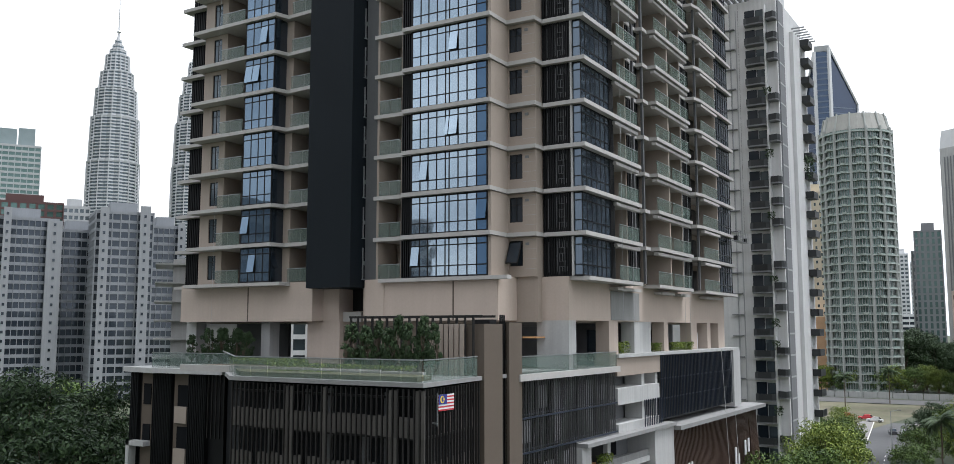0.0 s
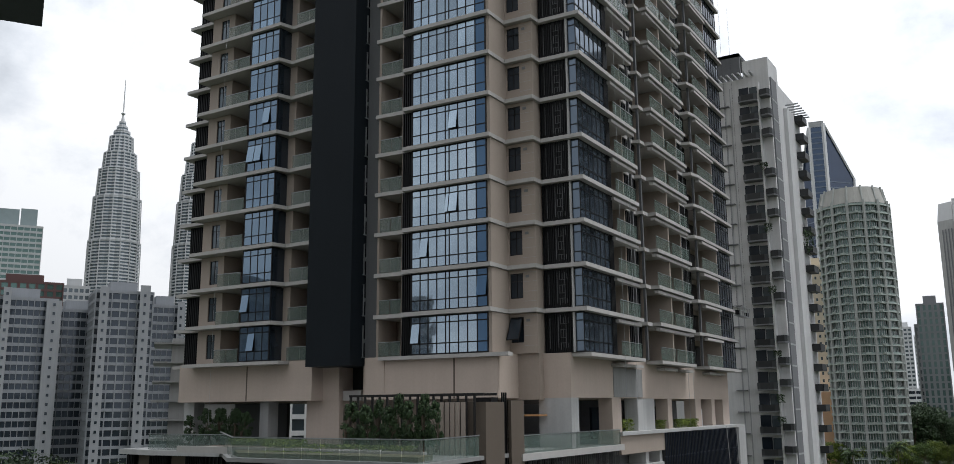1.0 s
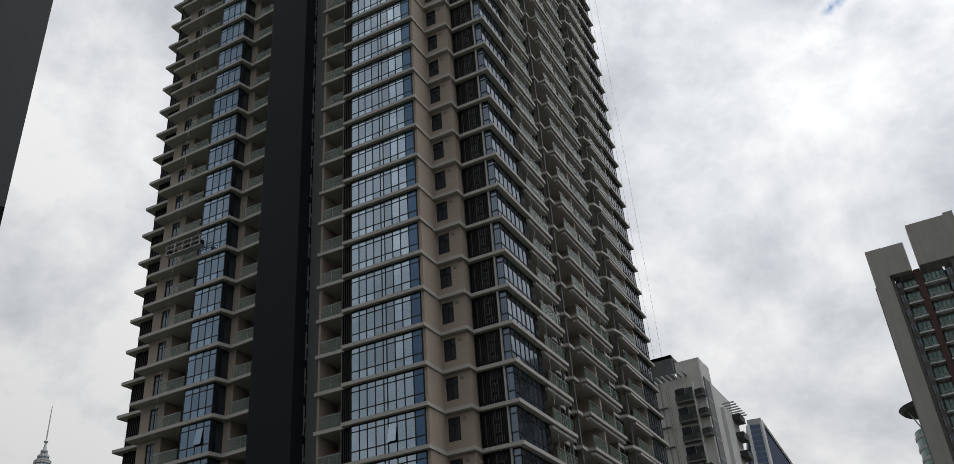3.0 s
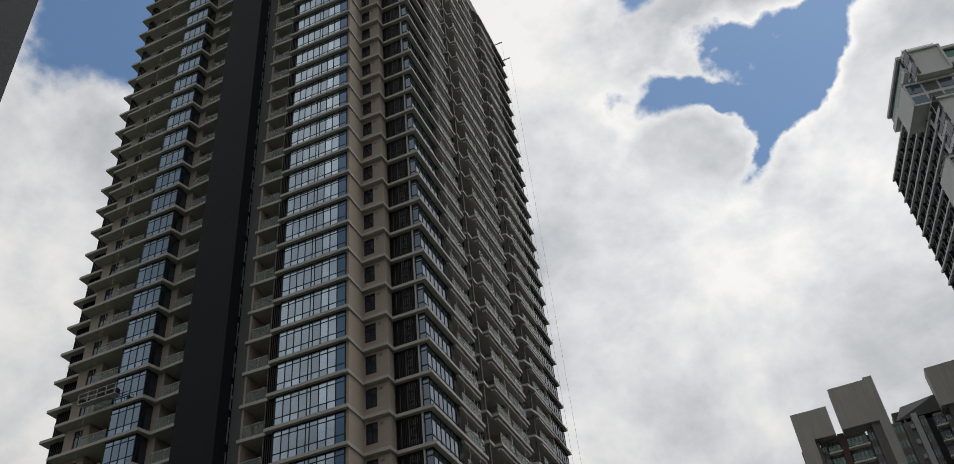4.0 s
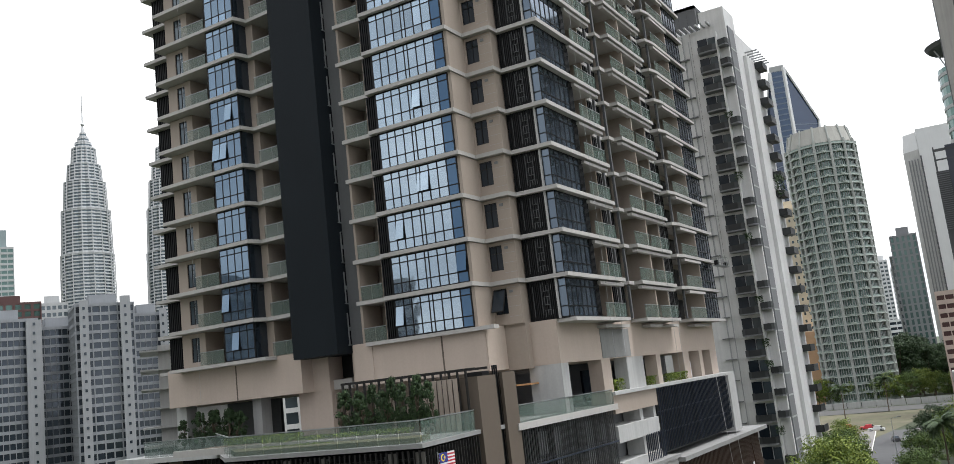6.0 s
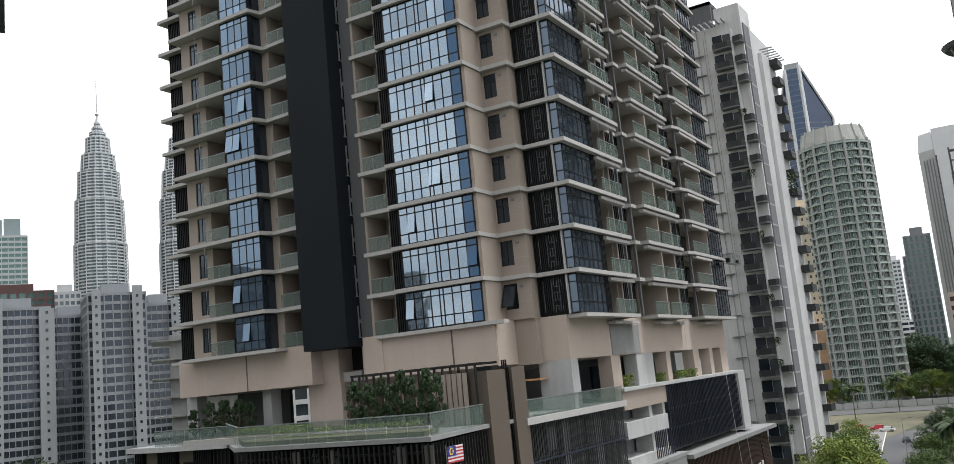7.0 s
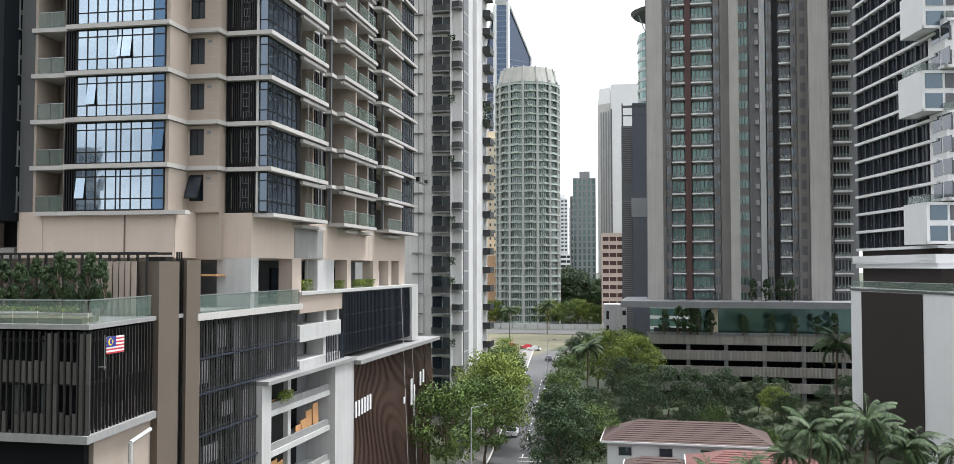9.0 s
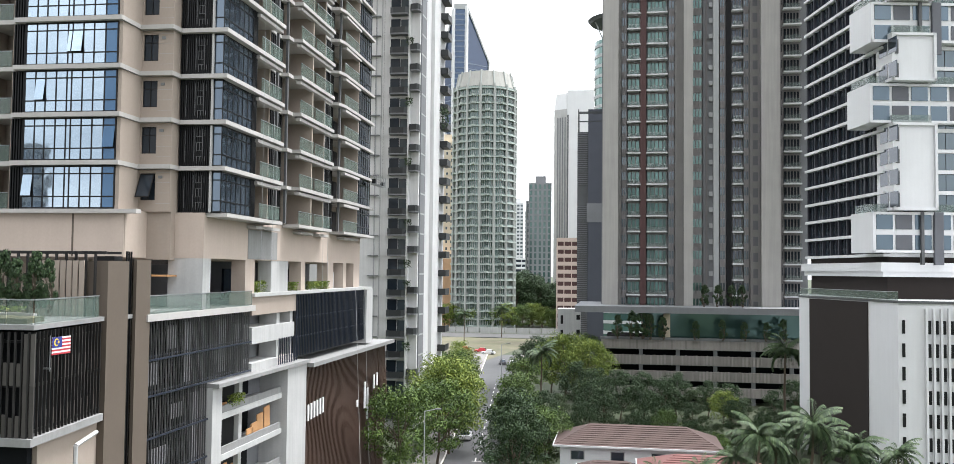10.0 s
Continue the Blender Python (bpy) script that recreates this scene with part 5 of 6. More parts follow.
for a, b, y, glass, bal_ in cells:
    x0, x1 = across(a) + 0.1, across(b) - 0.1
    n = 2 if b - a < 14 else (3 if b - a < 25 else 5)
    w, f = Shape(), Shape()
    for i in range(n):
        p, q = x0 + (x1 - x0) * i / n, x0 + (x1 - x0) * (i + 1) / n
        w.box(p + 0.06, q - 0.06, y + 0.02, y + 0.1, 1.0 if not bal_ else 0.55, 2.6)
        f.box(q - 0.09, q + 0.09, y - 0.1, y + 0.1, 0.2, 2.85)
    f.box(x0, x1, y + 0.1, 1.5, 0, 3.2).box(x0, x1, y - 0.06, y + 0.1, 2.6, 3.2).box(x0, x1, y - 0.06, y + 0.1, 0, 0.95 if not bal_ else 0.5)
    wm, fm = w.mesh("pane", glass), f.mesh("window_frame", SPANDREL)
    sm = Shape().box(x0 - 0.2, x1 + 0.2, y - 1.5, y + 0.1, -0.14, 0.14).mesh("balcony_slab", WHITE)
    rm = Shape().box(x0, x1, y - 1.4, y - 1.36, 0.15, 1.0).mesh("balcony_rail", RAIL_THIN)
    for k in range(27):
        z = 17.2 + k * 3.2
        ob = part("window_frame", fm, None, dk, "", (0, 0, z))
        part("pane", wm, None, ob)
        if bal_:
            sb = part("balcony_slab", sm, None, dk, "", (0, 0, z))
            part("balcony_rail", rm, None, sb)
box_m = Shape().box(across(1166), across(1172), -0.3, 0.4, 0.8, 1.7).mesh("aircon_ledge", LIGHTGREY)
for k in range(27):
    part("aircon_ledge", box_m, None, dk, "", (0, 0, 17.2 + k * 3.2))
    part("panel_mark", Shape().box(across(1237), across(1245), -1.24, -1.2, 17.6 + k * 3.2, 19.4 + k * 3.2).mesh("panel_mark", DARKGREY) if k == 0 else bpy.data.meshes["panel_mark"], None, dk, "", (0, 0, k * 3.2 if k else 0))
park = thing("car_park_podium", "open car park podium with ribbed pale concrete bands", "car park", (0, 172.5, 0))
X0, X1 = EYE[0] + 177.5 * math.tan(radians(-1.25)), EYE[0] + 177.5 * math.tan(radians(12.6))
# near black for the shade deep in the parking decks
part("inner_wall", Shape().box(X0 + 1, X1, 4, 20, 0, 12), PAINTED_SHADE, park)
part("garden_slab", Shape().box(X0 - 5, X1, -2, 24, 17.2, 18.4), GREY, park, "grey roof slab")
part("glass_wall", Shape().box(X0 + 8, X1, 3, 5, 12.3, 17), GLASS_TEAL, park, "teal glass garden wall")
part("column", Shape().box(X0 + 12, X0 + 13.2, 0.5, 2, 12, 17), CREAM, park)
RIB = surface("ribbed_concrete", (0.30, 0.28, 0.265), 0.85, grain=0.12, each=0.2, streaks=0.1)
rib = Shape().box(-0.16, 0.16, -0.15, 0.15, 0, 1.75).mesh("rib_panel", RIB)
for k in range(4):
    z = 12.0 - 1.75 - k * 2.95
    part("band_wall", Shape().box(X0, X1, 0.1, 0.5, z, z + (1.75 if k else 2.0)), RIB, park)
    part("deck", Shape().box(X0, X1, 0.3, 20, z - 0.1, z + 0.25), GREY, park)
    for i in range(62):
        part("rib_panel", rib, None, park, "", (X0 + 0.3 + i * 0.66, 0, z + (0.0 if i % 3 else 0.1)))
for i in range(6):
    part("column", Shape().box(X0 + 0.3 + i * 7, X0 + 1.0 + i * 7, 0.5, 1.3, 0, 12), GREY, park)
part("planter_edge", Shape().box(X0 - 0.2, X1, -0.3, 0.3, 12.0, 12.5), GREY, park)
stairs = thing("stair_block", "small pale stair block with dark slot windows", "building", (*polar(-3.12, 212.2), 0), turn=3.12)
part("wall", Shape().box(-3.2, 2.2, 0, 6, 0, 16.2), OFFWHITE, stairs)
for k in range(4):
    part("window", Shape().box(-2.5, -1.9, -0.05, 0.1, 2.5 + k * 3.4, 4.5 + k * 3.4), BLACK, stairs)
    part("window", Shape().box(1.2, 2.0, -0.05, 0.1, 3.5 + k * 3.4, 4.6 + k * 3.4), BLACK, stairs)

# white hotel of stacked boxes
hotel = thing("white_box_tower", "white tower of shifted boxes with dark window rows", "tower block")
FA, FB, HF = Vector((31.0, 148.9, 0)), Vector((35.8, 123.2, 0)), 2.8
u = (FB - FA).normalized()
turn = math.degrees(math.atan2(u.y, u.x))
hotel.matrix_world = pose(FA.x, FA.y, 0, 0, 0, turn)
LEN = (FB - FA).length
# in the tower's own frame x runs along the street face towards the viewer, y into the building
TOPZ = 138.0
part("core", Shape().box(0, LEN, 0.6, 26, 26.5, TOPZ), PANEL_BROWN, hotel)
slabm = Shape().box(-0.4, LEN + 0.3, -0.2, 0.8, -0.2, 0.2).mesh("floor_band", WHITE)
slabf = Shape().box(LEN - 0.6, LEN + 0.35, 0.8, 26, -0.25, 0.25).mesh("floor_band", WHITE)
sw, swf = Shape(), Shape()
for i in range(9):
    sw.box(0.5 + i * LEN / 9, LEN / 9 * (i + 1), 0.4, 0.65, 0.3, 2.55)
    swf.box(LEN / 9 * i - 0.1, LEN / 9 * i + 0.25, 0.1, 0.7, 0.2, 2.58)
    swf.box(LEN / 9 * (i + 0.55) - 0.05, LEN / 9 * (i + 0.55) + 0.05, 0.3, 0.7, 0.2, 2.58)
swm, swfm = sw.mesh("pane", GLASS_DARK), swf.mesh("window_frame", surface("dark_slate_panel", (0.028, 0.030, 0.042), 0.6))
fw, fwf = Shape(), Shape()
for i in range(8):
    a = 1.0 + i * 3.1
    if i % 4 == 1:
        fwf.box(LEN - 0.1, LEN + 0.12, a, a + 2.6, 0.2, 2.58)
    else:
        fw.box(LEN - 0.1, LEN + 0.06, a, a + 1.25, 0.3, 2.5).box(LEN - 0.1, LEN + 0.06, a + 1.35, a + 2.6, 0.3, 2.5)
    fwf.box(LEN - 0.1, LEN + 0.15, a + 2.7, a + 2.95, 0.2, 2.58)
fwm, fwfm = fw.mesh("pane", GLASS_GREY), fwf.mesh("window_frame", surface("slate_panel", (0.10, 0.105, 0.12), 0.6))
n_fl = int((TOPZ - 27.6) / HF)
for k in range(n_fl + 1):
    z = 27.6 + k * HF
    part("floor_band", slabm, None, hotel, "", (0, 0, z))
    part("floor_band", slabf, None, hotel, "", (0, 0, z))
    if k < n_fl:
        ob = part("window_frame", swfm, None, hotel, "", (0, 0, z))
        part("pane", swm, None, ob, kind="stuff")
        ob = part("window_frame", fwfm, None, hotel, "", (0, 0, z))
        part("pane", fwm, None, ob, kind="stuff")


def shifted_box(x0, x1, y0, y1, z0, z1, face):
    """A white framed box that stands out of the tower; face: 'wall' has a blank end, 'window' a glazed one."""
    b = part("shifted_box", Shape().box(x0, x1, y0, y1, z0, z1), WHITE, hotel, "projecting white box")
    t = 0.35
    rim = Shape().box(x1, x1 + t, y0, y1, z0, z0 + t).box(x1, x1 + t, y0, y1, z1 - t, z1).box(x1, x1 + t, y0, y0 + t, z0, z1).box(x1, x1 + t, y1 - t, y1, z0, z1)
    part("rim", rim, WHITE, b)
    part("roof_rail", Shape().box(x0 + 0.6, x1 - 0.4, y0 + 0.3, y0 + 0.33, z1, z1 + 1.1).box(x1 - 0.45, x1 - 0.4, y0 + 0.3, y1 - 0.4, z1, z1 + 1.1), RAIL_GLASS, b)
    n = max(1, round((z1 - z0) / HF))
    for k in range(n):
        za = z0 + (z1 - z0) * k / n
        if face == "window":
            for i in range(max(1, int((y1 - y0) / 2.6))):
                part("pane", Shape().box(x1, x1 + 0.1, y0 + 0.6 + i * 2.6, y0 + 2.8 + i * 2.6, za + 0.4, za + 2.35), GLASS_BLUE_GREY if i % 3 != 1 else bpy.data.materials["slate_panel"], b)
        else:
            part("slot_window", Shape().box(x1, x1 + 0.08, y0 + 0.5, y0 + 1.0, za + 0.4, za + 2.3), DARKGREY, b)
            for i in range(2):
                part("pane", Shape().box(x0 + 1 + i * 2.6, x0 + 3.2 + i * 2.6, y0 - 0.06, y0 + 0.05, za + 0.4, za + 2.4), GLASS_DARK, b)


for base in (27.9, 56.0, 84.1, 112.2):
    shifted_box(LEN - 5.0, LEN + 1.2, -2.2, 22, base, base + 5.4, "window")
    shifted_box(LEN - 2.0, LEN + 2.2, 0.1, 6.1, base + 5.6, base + 17.2, "wall")
    shifted_box(LEN - 5.5, LEN + 1.0, -2.4, 22, base + 17.3, base + 22.6, "window")
    shifted_box(LEN - 2.0, LEN + 2.2, 0.1, 6.1, base + 22.8, base + 29.2, "wall")
    part("duct", Shape().box(LEN + 1.3, LEN + 1.75, 4.2, 4.6, base - 1.6, base + 5.4), DARKGREY, hotel, "dark grey wall duct")
    part("duct", Shape().box(LEN + 1.3, LEN + 1.75, 6.0, 7.2, base - 1.6, base + 5.4), bpy.data.materials["slate_panel"], hotel, "slate grey wall duct")
part("roof_cap", Shape().box(LEN - 14, LEN + 0.8, -0.6, 26, TOPZ, TOPZ + 1.2).box(LEN - 14, LEN + 0.8, -0.6, 26, TOPZ + 3.6, TOPZ + 4.2), WHITE, hotel)
part("roof_glass", Shape().box(LEN - 13.5, LEN + 0.3, -0.2, 25.5, TOPZ + 1.2, TOPZ + 3.6), GLASS_TEAL, hotel)
part("soffit_band", Shape().box(-0.5, LEN + 0.8, -0.8, 26, 25.4, 26.6).box(-0.2, LEN + 0.5, -0.4, 26, 24.7, 25.4), WHITE, hotel)
part("lobby_wall", Shape().box(-0.6, LEN - 1, 0.9, 24, 21.5, 24.7), PANEL_BROWN, hotel)
part("lobby_pier", Shape().box(LEN - 2.2, LEN - 1.9, 5, 7, 21.5, 24.7), MAROON, hotel)
pod = thing("hotel_podium", "white and dark brown podium block with slot windows", "podium", (0.6, 0.7, 0))
corner = [(25.9, 131.0), (26.9, 128.3), (31.4, 115.6), (33.0, 109.0), (60, 106), (60, 150), (29.6, 150)]
part("wall", Shape().prism(corner, 0, 21.7), WHITE, pod)
part("brown_panel", Shape().prism([(26.75, 128.3), (31.25, 115.6), (31.5, 115.7), (27.0, 128.4)], 0, 21.5), PANEL_BROWN, pod, "dark brown panel wall")
part("parapet", Shape().prism([(25.8, 131.1), (26.8, 128.2), (31.3, 115.5), (32.9, 108.8), (60, 105.8), (60, 106.3), (33.3, 109.3), (31.7, 115.8), (27.2, 128.5), (26.2, 131.2)], 21.6, 21.9), DARKGREY, pod)
glass_run((26.0, 130.8), (33.1, 109.2), 21.9, pod, 1.0, 2.4)
slot = Shape().box(-0.17, 0.17, -0.08, 0.08, 0, 1.6).mesh("slot_window", BLACK)
for k in range(7):
    part("slot_window", slot, None, pod, "", (33.6, 108.9, 1.5 + k * 2.75))
    for i in range(8):
        x = 36.4 + i * 0.8
        part("slot_window", slot, None, pod, "", (x, 109 - (x - 33) * 0.111 - 0.02, 1.5 + k * 2.75))
for i in range(9):
    x = 36.0 + i * 0.8
    part("rib", Shape().box(x - 0.12, x + 0.12, 108.5 - (x - 33) * 0.111, 109 - (x - 33) * 0.111, 0, 21), WHITE, pod)

# houses by the street
def house(x, y, w, d, eave, ridge, roof_mat, label, turn=0):
    h = thing("house", label, "house", (x, y, 0), turn=turn)
    part("wall", Shape().box(-w / 2, w / 2, -d / 2, d / 2, 0, eave), WHITE, h)
    o = 0.7
    a, b = -w / 2 - o, w / 2 + o
    c, e = -d / 2 - o, d / 2 + o
    i = d / 2
    r = part("roof", Shape().prism([(a, c), (b, c), (b, e), (a, e)], eave, ridge, [(a + i, 0), (b - i, 0), (b - i, 0.05), (a + i, 0.05)]), roof_mat, h)
    part("gutter", Shape().box(a, b, c - 0.1, c, eave - 0.15, eave + 0.05).box(a - 0.1, a, c, e, eave - 0.15, eave + 0.05), WHITE, h)
    tile = Shape()
    n = int((e - c) / 2 / 0.4)
    for k in range(1, n):
        t = k / n
        tile.box(a + i * t, b - i * t, c + (0 - c) * t - 0.03, c + (0 - c) * t + 0.05, eave + (ridge - eave) * t - 0.02, eave + (ridge - eave) * t + 0.05)
    part("tile_row", tile, roof_mat, r, kind="stuff")
    for k in range(max(1, int(w / 5))):
        wx = -w / 2 + 2 + k * 4.5
        wf = part("window", Shape().box(wx - 0.8, wx + 0.8, -d / 2 - 0.06, -d / 2 + 0.05, eave - 1.7, eave - 0.6), OFFWHITE, h)
        part("pane", Shape().box(wx - 0.7, wx + 0.7, -d / 2 - 0.09, -d / 2, eave - 1.6, eave - 0.7), GLASS_DARK, wf)
    return h


house(3.0, 103.5, 17.5, 8, 5.3, 7.1, ROOF_TILE, "white house with a red brown tiled hip roof")
house(9.5, 92.0, 12, 8, 4.6, 6.2, ROOF_RED, "low house with a red roof")
house(0.0, 95.0, 6, 4, 3.6, 4.6, ROOF_TILE, "white porch with a small tiled roof")
house(-36.5, 200, 7, 5, 3.0, 3.8, TARP, "small hut with a bright blue sheet roof", 5)
house(-40.0, 194, 6, 5, 2.6, 3.2, TARP, "small hut with a blue sheet roof", 5)

# the block that the view starts from
home = thing("near_building", "plain grey building with a charcoal overhanging corner", "building", (*EYE, 0), turn=59.2)
# own frame: y runs out towards the charcoal corner, x to its right
part("wall", Shape().box(-34, -4, -30, 14, 0, 60), LIGHTGREY, home)
part("overhang", Shape().box(-4.2, 0.0, 8.0, 11.65, 29.6, 60), surface("charcoal_render", (0.034, 0.041, 0.047), 0.7, grain=0.05), home, "charcoal overhanging corner")

# never in view itself; added for the low bay windows to mirror
banded("office_block", "dark grey office block with rows of window bands", -104, 124, 60, 30, 50, 3.6, 14, DARKGREY, GLASS_DARK, band=0.35, pier=0.15, roof=False)

# ---- street ----
FAR_ROAD = surface("worn_concrete_road", (0.085, 0.084, 0.083), 0.9, grain=0.12, scale=3, stain=0.2)
def ribbon(points, half, z):
    s = Shape()
    for i, (x, y) in enumerate(points):
        a = Vector(points[max(0, i - 1)])
        b = Vector(points[min(len(points) - 1, i + 1)])
        d = (b - a).normalized()
        s.v += [(x - d.y * -half * -1, y + d.x * half * -1 * -1, z), (x + d.y * half, y - d.x * half, z)]
    for i in range(len(points) - 1):
        s.f.append((2 * i, 2 * i + 1, 2 * i + 3, 2 * i + 2))
    return s


ROAD = [(-12.5, 20), (-14.5, 75), (-17.6, 112), (-22.0, 155), (-26.8, 198), (-31.5, 240), (-34, 262)]
solid("road", ribbon(ROAD, 4.0, 0.02), ASPHALT, "grey asphalt street between trees", "road", "structure")
solid("pavement", ribbon([(x - 6.2, y) for x, y in ROAD], 1.9, 0.14), PAVING, "concrete pavement beside the street", "pavement", "structure")
solid("pavement", ribbon([(x + 5.6, y) for x, y in ROAD], 1.4, 0.14), PAVING, "concrete pavement beside the street", "pavement", "structure")
solid("kerb", ribbon([(x - 4.2, y) for x, y in ROAD], 0.12, 0.16), LINE, "pale kerb line", "kerb", "structure")
solid("road", Shape().sheet((-140, 330, 0.12), (60, 326, 0.12), (60, 346, 0.12), (-140, 352, 0.12)), FAR_ROAD, "pale cross road behind the field", "road", "structure")
solid("road", Shape().sheet((-31, 228, 0.08), (-23, 228, 0.08), (-9, 330, 0.08), (-25, 330, 0.08)), FAR_ROAD, "pale side road along the field", "road", "structure")
solid("field", Shape().sheet((-120, 240, 0.05), (-36.5, 240, 0.05), (-26, 326, 0.05), (-130, 330, 0.05)), FIELD, "dry open field with bare patches", "field", "structure")
dash = Shape().sheet((-0.08, -1.2, 0.035), (0.08, -1.2, 0.035), (0.08, 1.2, 0.035), (-0.08, 1.2, 0.035)).mesh("lane_mark", LINE)
lane = tagged(new("lane_marks"), "white painted lane marks on the asphalt", "road marking", kind="structure")
for i in range(23):
    y = 60 + i * 6.0
    x = float(np.interp(y, [p[1] for p in ROAD], [p[0] for p in ROAD]))
    ob = part("lane_mark", dash, None, lane, "", (x, y, 0))
    ob.rotation_euler.z = radians(5.5)
for i in range(7):
    ob = part("lane_mark", dash, None, lane, "", (-15.6 - 0.1 * i + 0, 100 + i * 2.2, 0))
    ob.rotation_euler.z = radians(96)
    ob.scale = (1.4, 1.6, 1)
wallf = thing("boundary_wall", "long low pale wall beyond the field", "wall")
for i in range(30):
    part("wall_panel", Shape().box(-125 + i * 5, -120.3 + i * 5, 354, 354.4, 0, 2.2), OFFWHITE, wallf)


def car(x, y, turn, color):
    c = thing("car", "small parked car with dark windows on the asphalt", "car", (x, y, 0.02), "cars in the street", turn)
    body = Shape().prism([(-0.85, -2.1), (0.85, -2.1), (0.9, 2.1), (-0.9, 2.1)], 0.35, 0.85, [(-0.8, -2.0), (0.8, -2.0), (0.8, 2.0), (-0.8, 2.0)])
    body.prism([(-0.75, -1.5), (0.75, -1.5), (0.75, 0.9), (-0.75, 0.9)], 0.85, 1.42, [(-0.6, -1.0), (0.6, -1.0), (0.6, 0.4), (-0.6, 0.4)])
    part("body", body, color, c)
    part("windscreen", Shape().prism([(-0.68, -1.52), (0.68, -1.52), (0.68, 0.93), (-0.68, 0.93)], 0.92, 1.34, [(-0.62, -1.1), (0.62, -1.1), (0.62, 0.5), (-0.62, 0.5)]), GLASS_DARK, c)
    for sx in (-0.78, 0.78):
        for sy in (-1.35, 1.35):
            w = part("wheel", Shape().tube((sx - 0.1, sy, 0.32), (sx + 0.1, sy, 0.32), 0.32, 0.32, 12), BLACK, c)
            part("rim", Shape().tube((sx - 0.11, sy, 0.32), (sx + 0.11, sy, 0.32), 0.18, 0.18, 8), STEEL, w)


CAR_RED = surface("red_car_paint", (0.45, 0.02, 0.03), 0.3, spec=0.6)
CAR_WHITE = surface("white_car_paint", (0.55, 0.55, 0.55), 0.3, spec=0.6)
CAR_GREY = surface("dark_car_paint", (0.06, 0.06, 0.07), 0.3, spec=0.6)
for x, y, t, m in ((-24.4, 226, 80, CAR_RED), (-27, 232, 10, CAR_WHITE), (-30, 234, 12, CAR_GREY), (-28.5, 186, 6, CAR_GREY), (-24.5, 143, 6, CAR_GREY), (-21.6, 128, 6, CAR_WHITE), (-38, 262, 85, CAR_WHITE), (-41, 268, 85, CAR_RED), (-47, 272, 85, CAR_RED), (-22, 170, 5, CAR_WHITE)):
    car(x, y, t, m)


# ---- trees ----
def leaf_cloud(rng, centres, per, size, spread, flat=0.8):
    """Many small bent leaves about the clump centres."""
    s = Shape()
    for cx, cy, cz, cr in centres:
        for _ in range(per):
            th, ph = rng.uniform(0, 6.2832), math.acos(rng.uniform(-0.75, 1))
            r = cr * rng.uniform(0.62, 1.08) * spread
            p = Vector((cx + r * math.sin(ph) * math.cos(th), cy + r * math.sin(ph) * math.sin(th), cz + r * math.cos(ph) * flat))
            n = Vector((math.sin(ph) * math.cos(th) + rng.uniform(-0.7, 0.7), math.sin(ph) * math.sin(th) + rng.uniform(-0.7, 0.7), math.cos(ph) + rng.uniform(-0.3, 0.9))).normalized()
            a = n.orthogonal().normalized()
            a.rotate(Matrix.Rotation(rng.uniform(0, 6.28), 3, n))
            b = n.cross(a)
            l = size * rng.uniform(0.6, 1.3)
            s.sheet(p - a * l, p + b * l * 0.42 + n * l * 0.12, p + a * l, p - b * l * 0.42 + n * l * 0.12)
    return s


def tree(seed, h, r, leaf, size=0.30, clumps=46, per=85, bare=0.35, label="", slim=1.0):
    """A tree of height h and crown radius r: tapered trunk, limbs, and clumps of leaves with gaps."""
    rng = random.Random(seed)
    t = thing("tree", label or "broad leafy street tree with an uneven crown", "tree", group="")
    wood = Shape()
    base = h * bare
    p0, rad = Vector((0, 0, 0)), max(0.12, h * 0.020)
    pts = [p0]
    for i in range(3):
        p0 = p0 + Vector((rng.uniform(-0.25, 0.25), rng.uniform(-0.25, 0.25), base / 3 + 0.25 * h * (i == 2)))
        pts.append(p0)
    for i in range(3):
        wood.tube(pts[i], pts[i + 1], rad * (1 - 0.2 * i), rad * (0.8 - 0.2 * i), 8)
    centres = []
    for i in range(clumps):
        th = rng.uniform(0, 6.2832)
        q = rng.uniform(0, 1) ** 0.5
        z = rng.uniform(base * 0.9, h * 0.97)
        k = (z - base * 0.8) / (h - base * 0.8)
        rr = r * 0.95 * q * math.sin(math.pi * min(0.97, max(0.12, 0.16 + 0.78 * k))) ** 0.75 * rng.uniform(0.8, 1.12)
        centres.append((rr * math.cos(th), rr * math.sin(th), z * slim, r * rng.uniform(0.15, 0.33)))
    for cx, cy, cz, cr in centres[:12]:
        s0 = pts[2].lerp(pts[3], rng.uniform(0.0, 1.0))
        mid = s0.lerp(Vector((cx, cy, cz)), 0.5) + Vector((0, 0, -0.2))
        wood.tube(s0, mid, rad * 0.4, rad * 0.25, 5)
        wood.tube(mid, (cx, cy, cz), rad * 0.25, rad * 0.08, 5)
    part("trunk", wood, BARK, t)
    part("crown", leaf_cloud(rng, centres, per, size, 1.0), leaf, t)
    return t


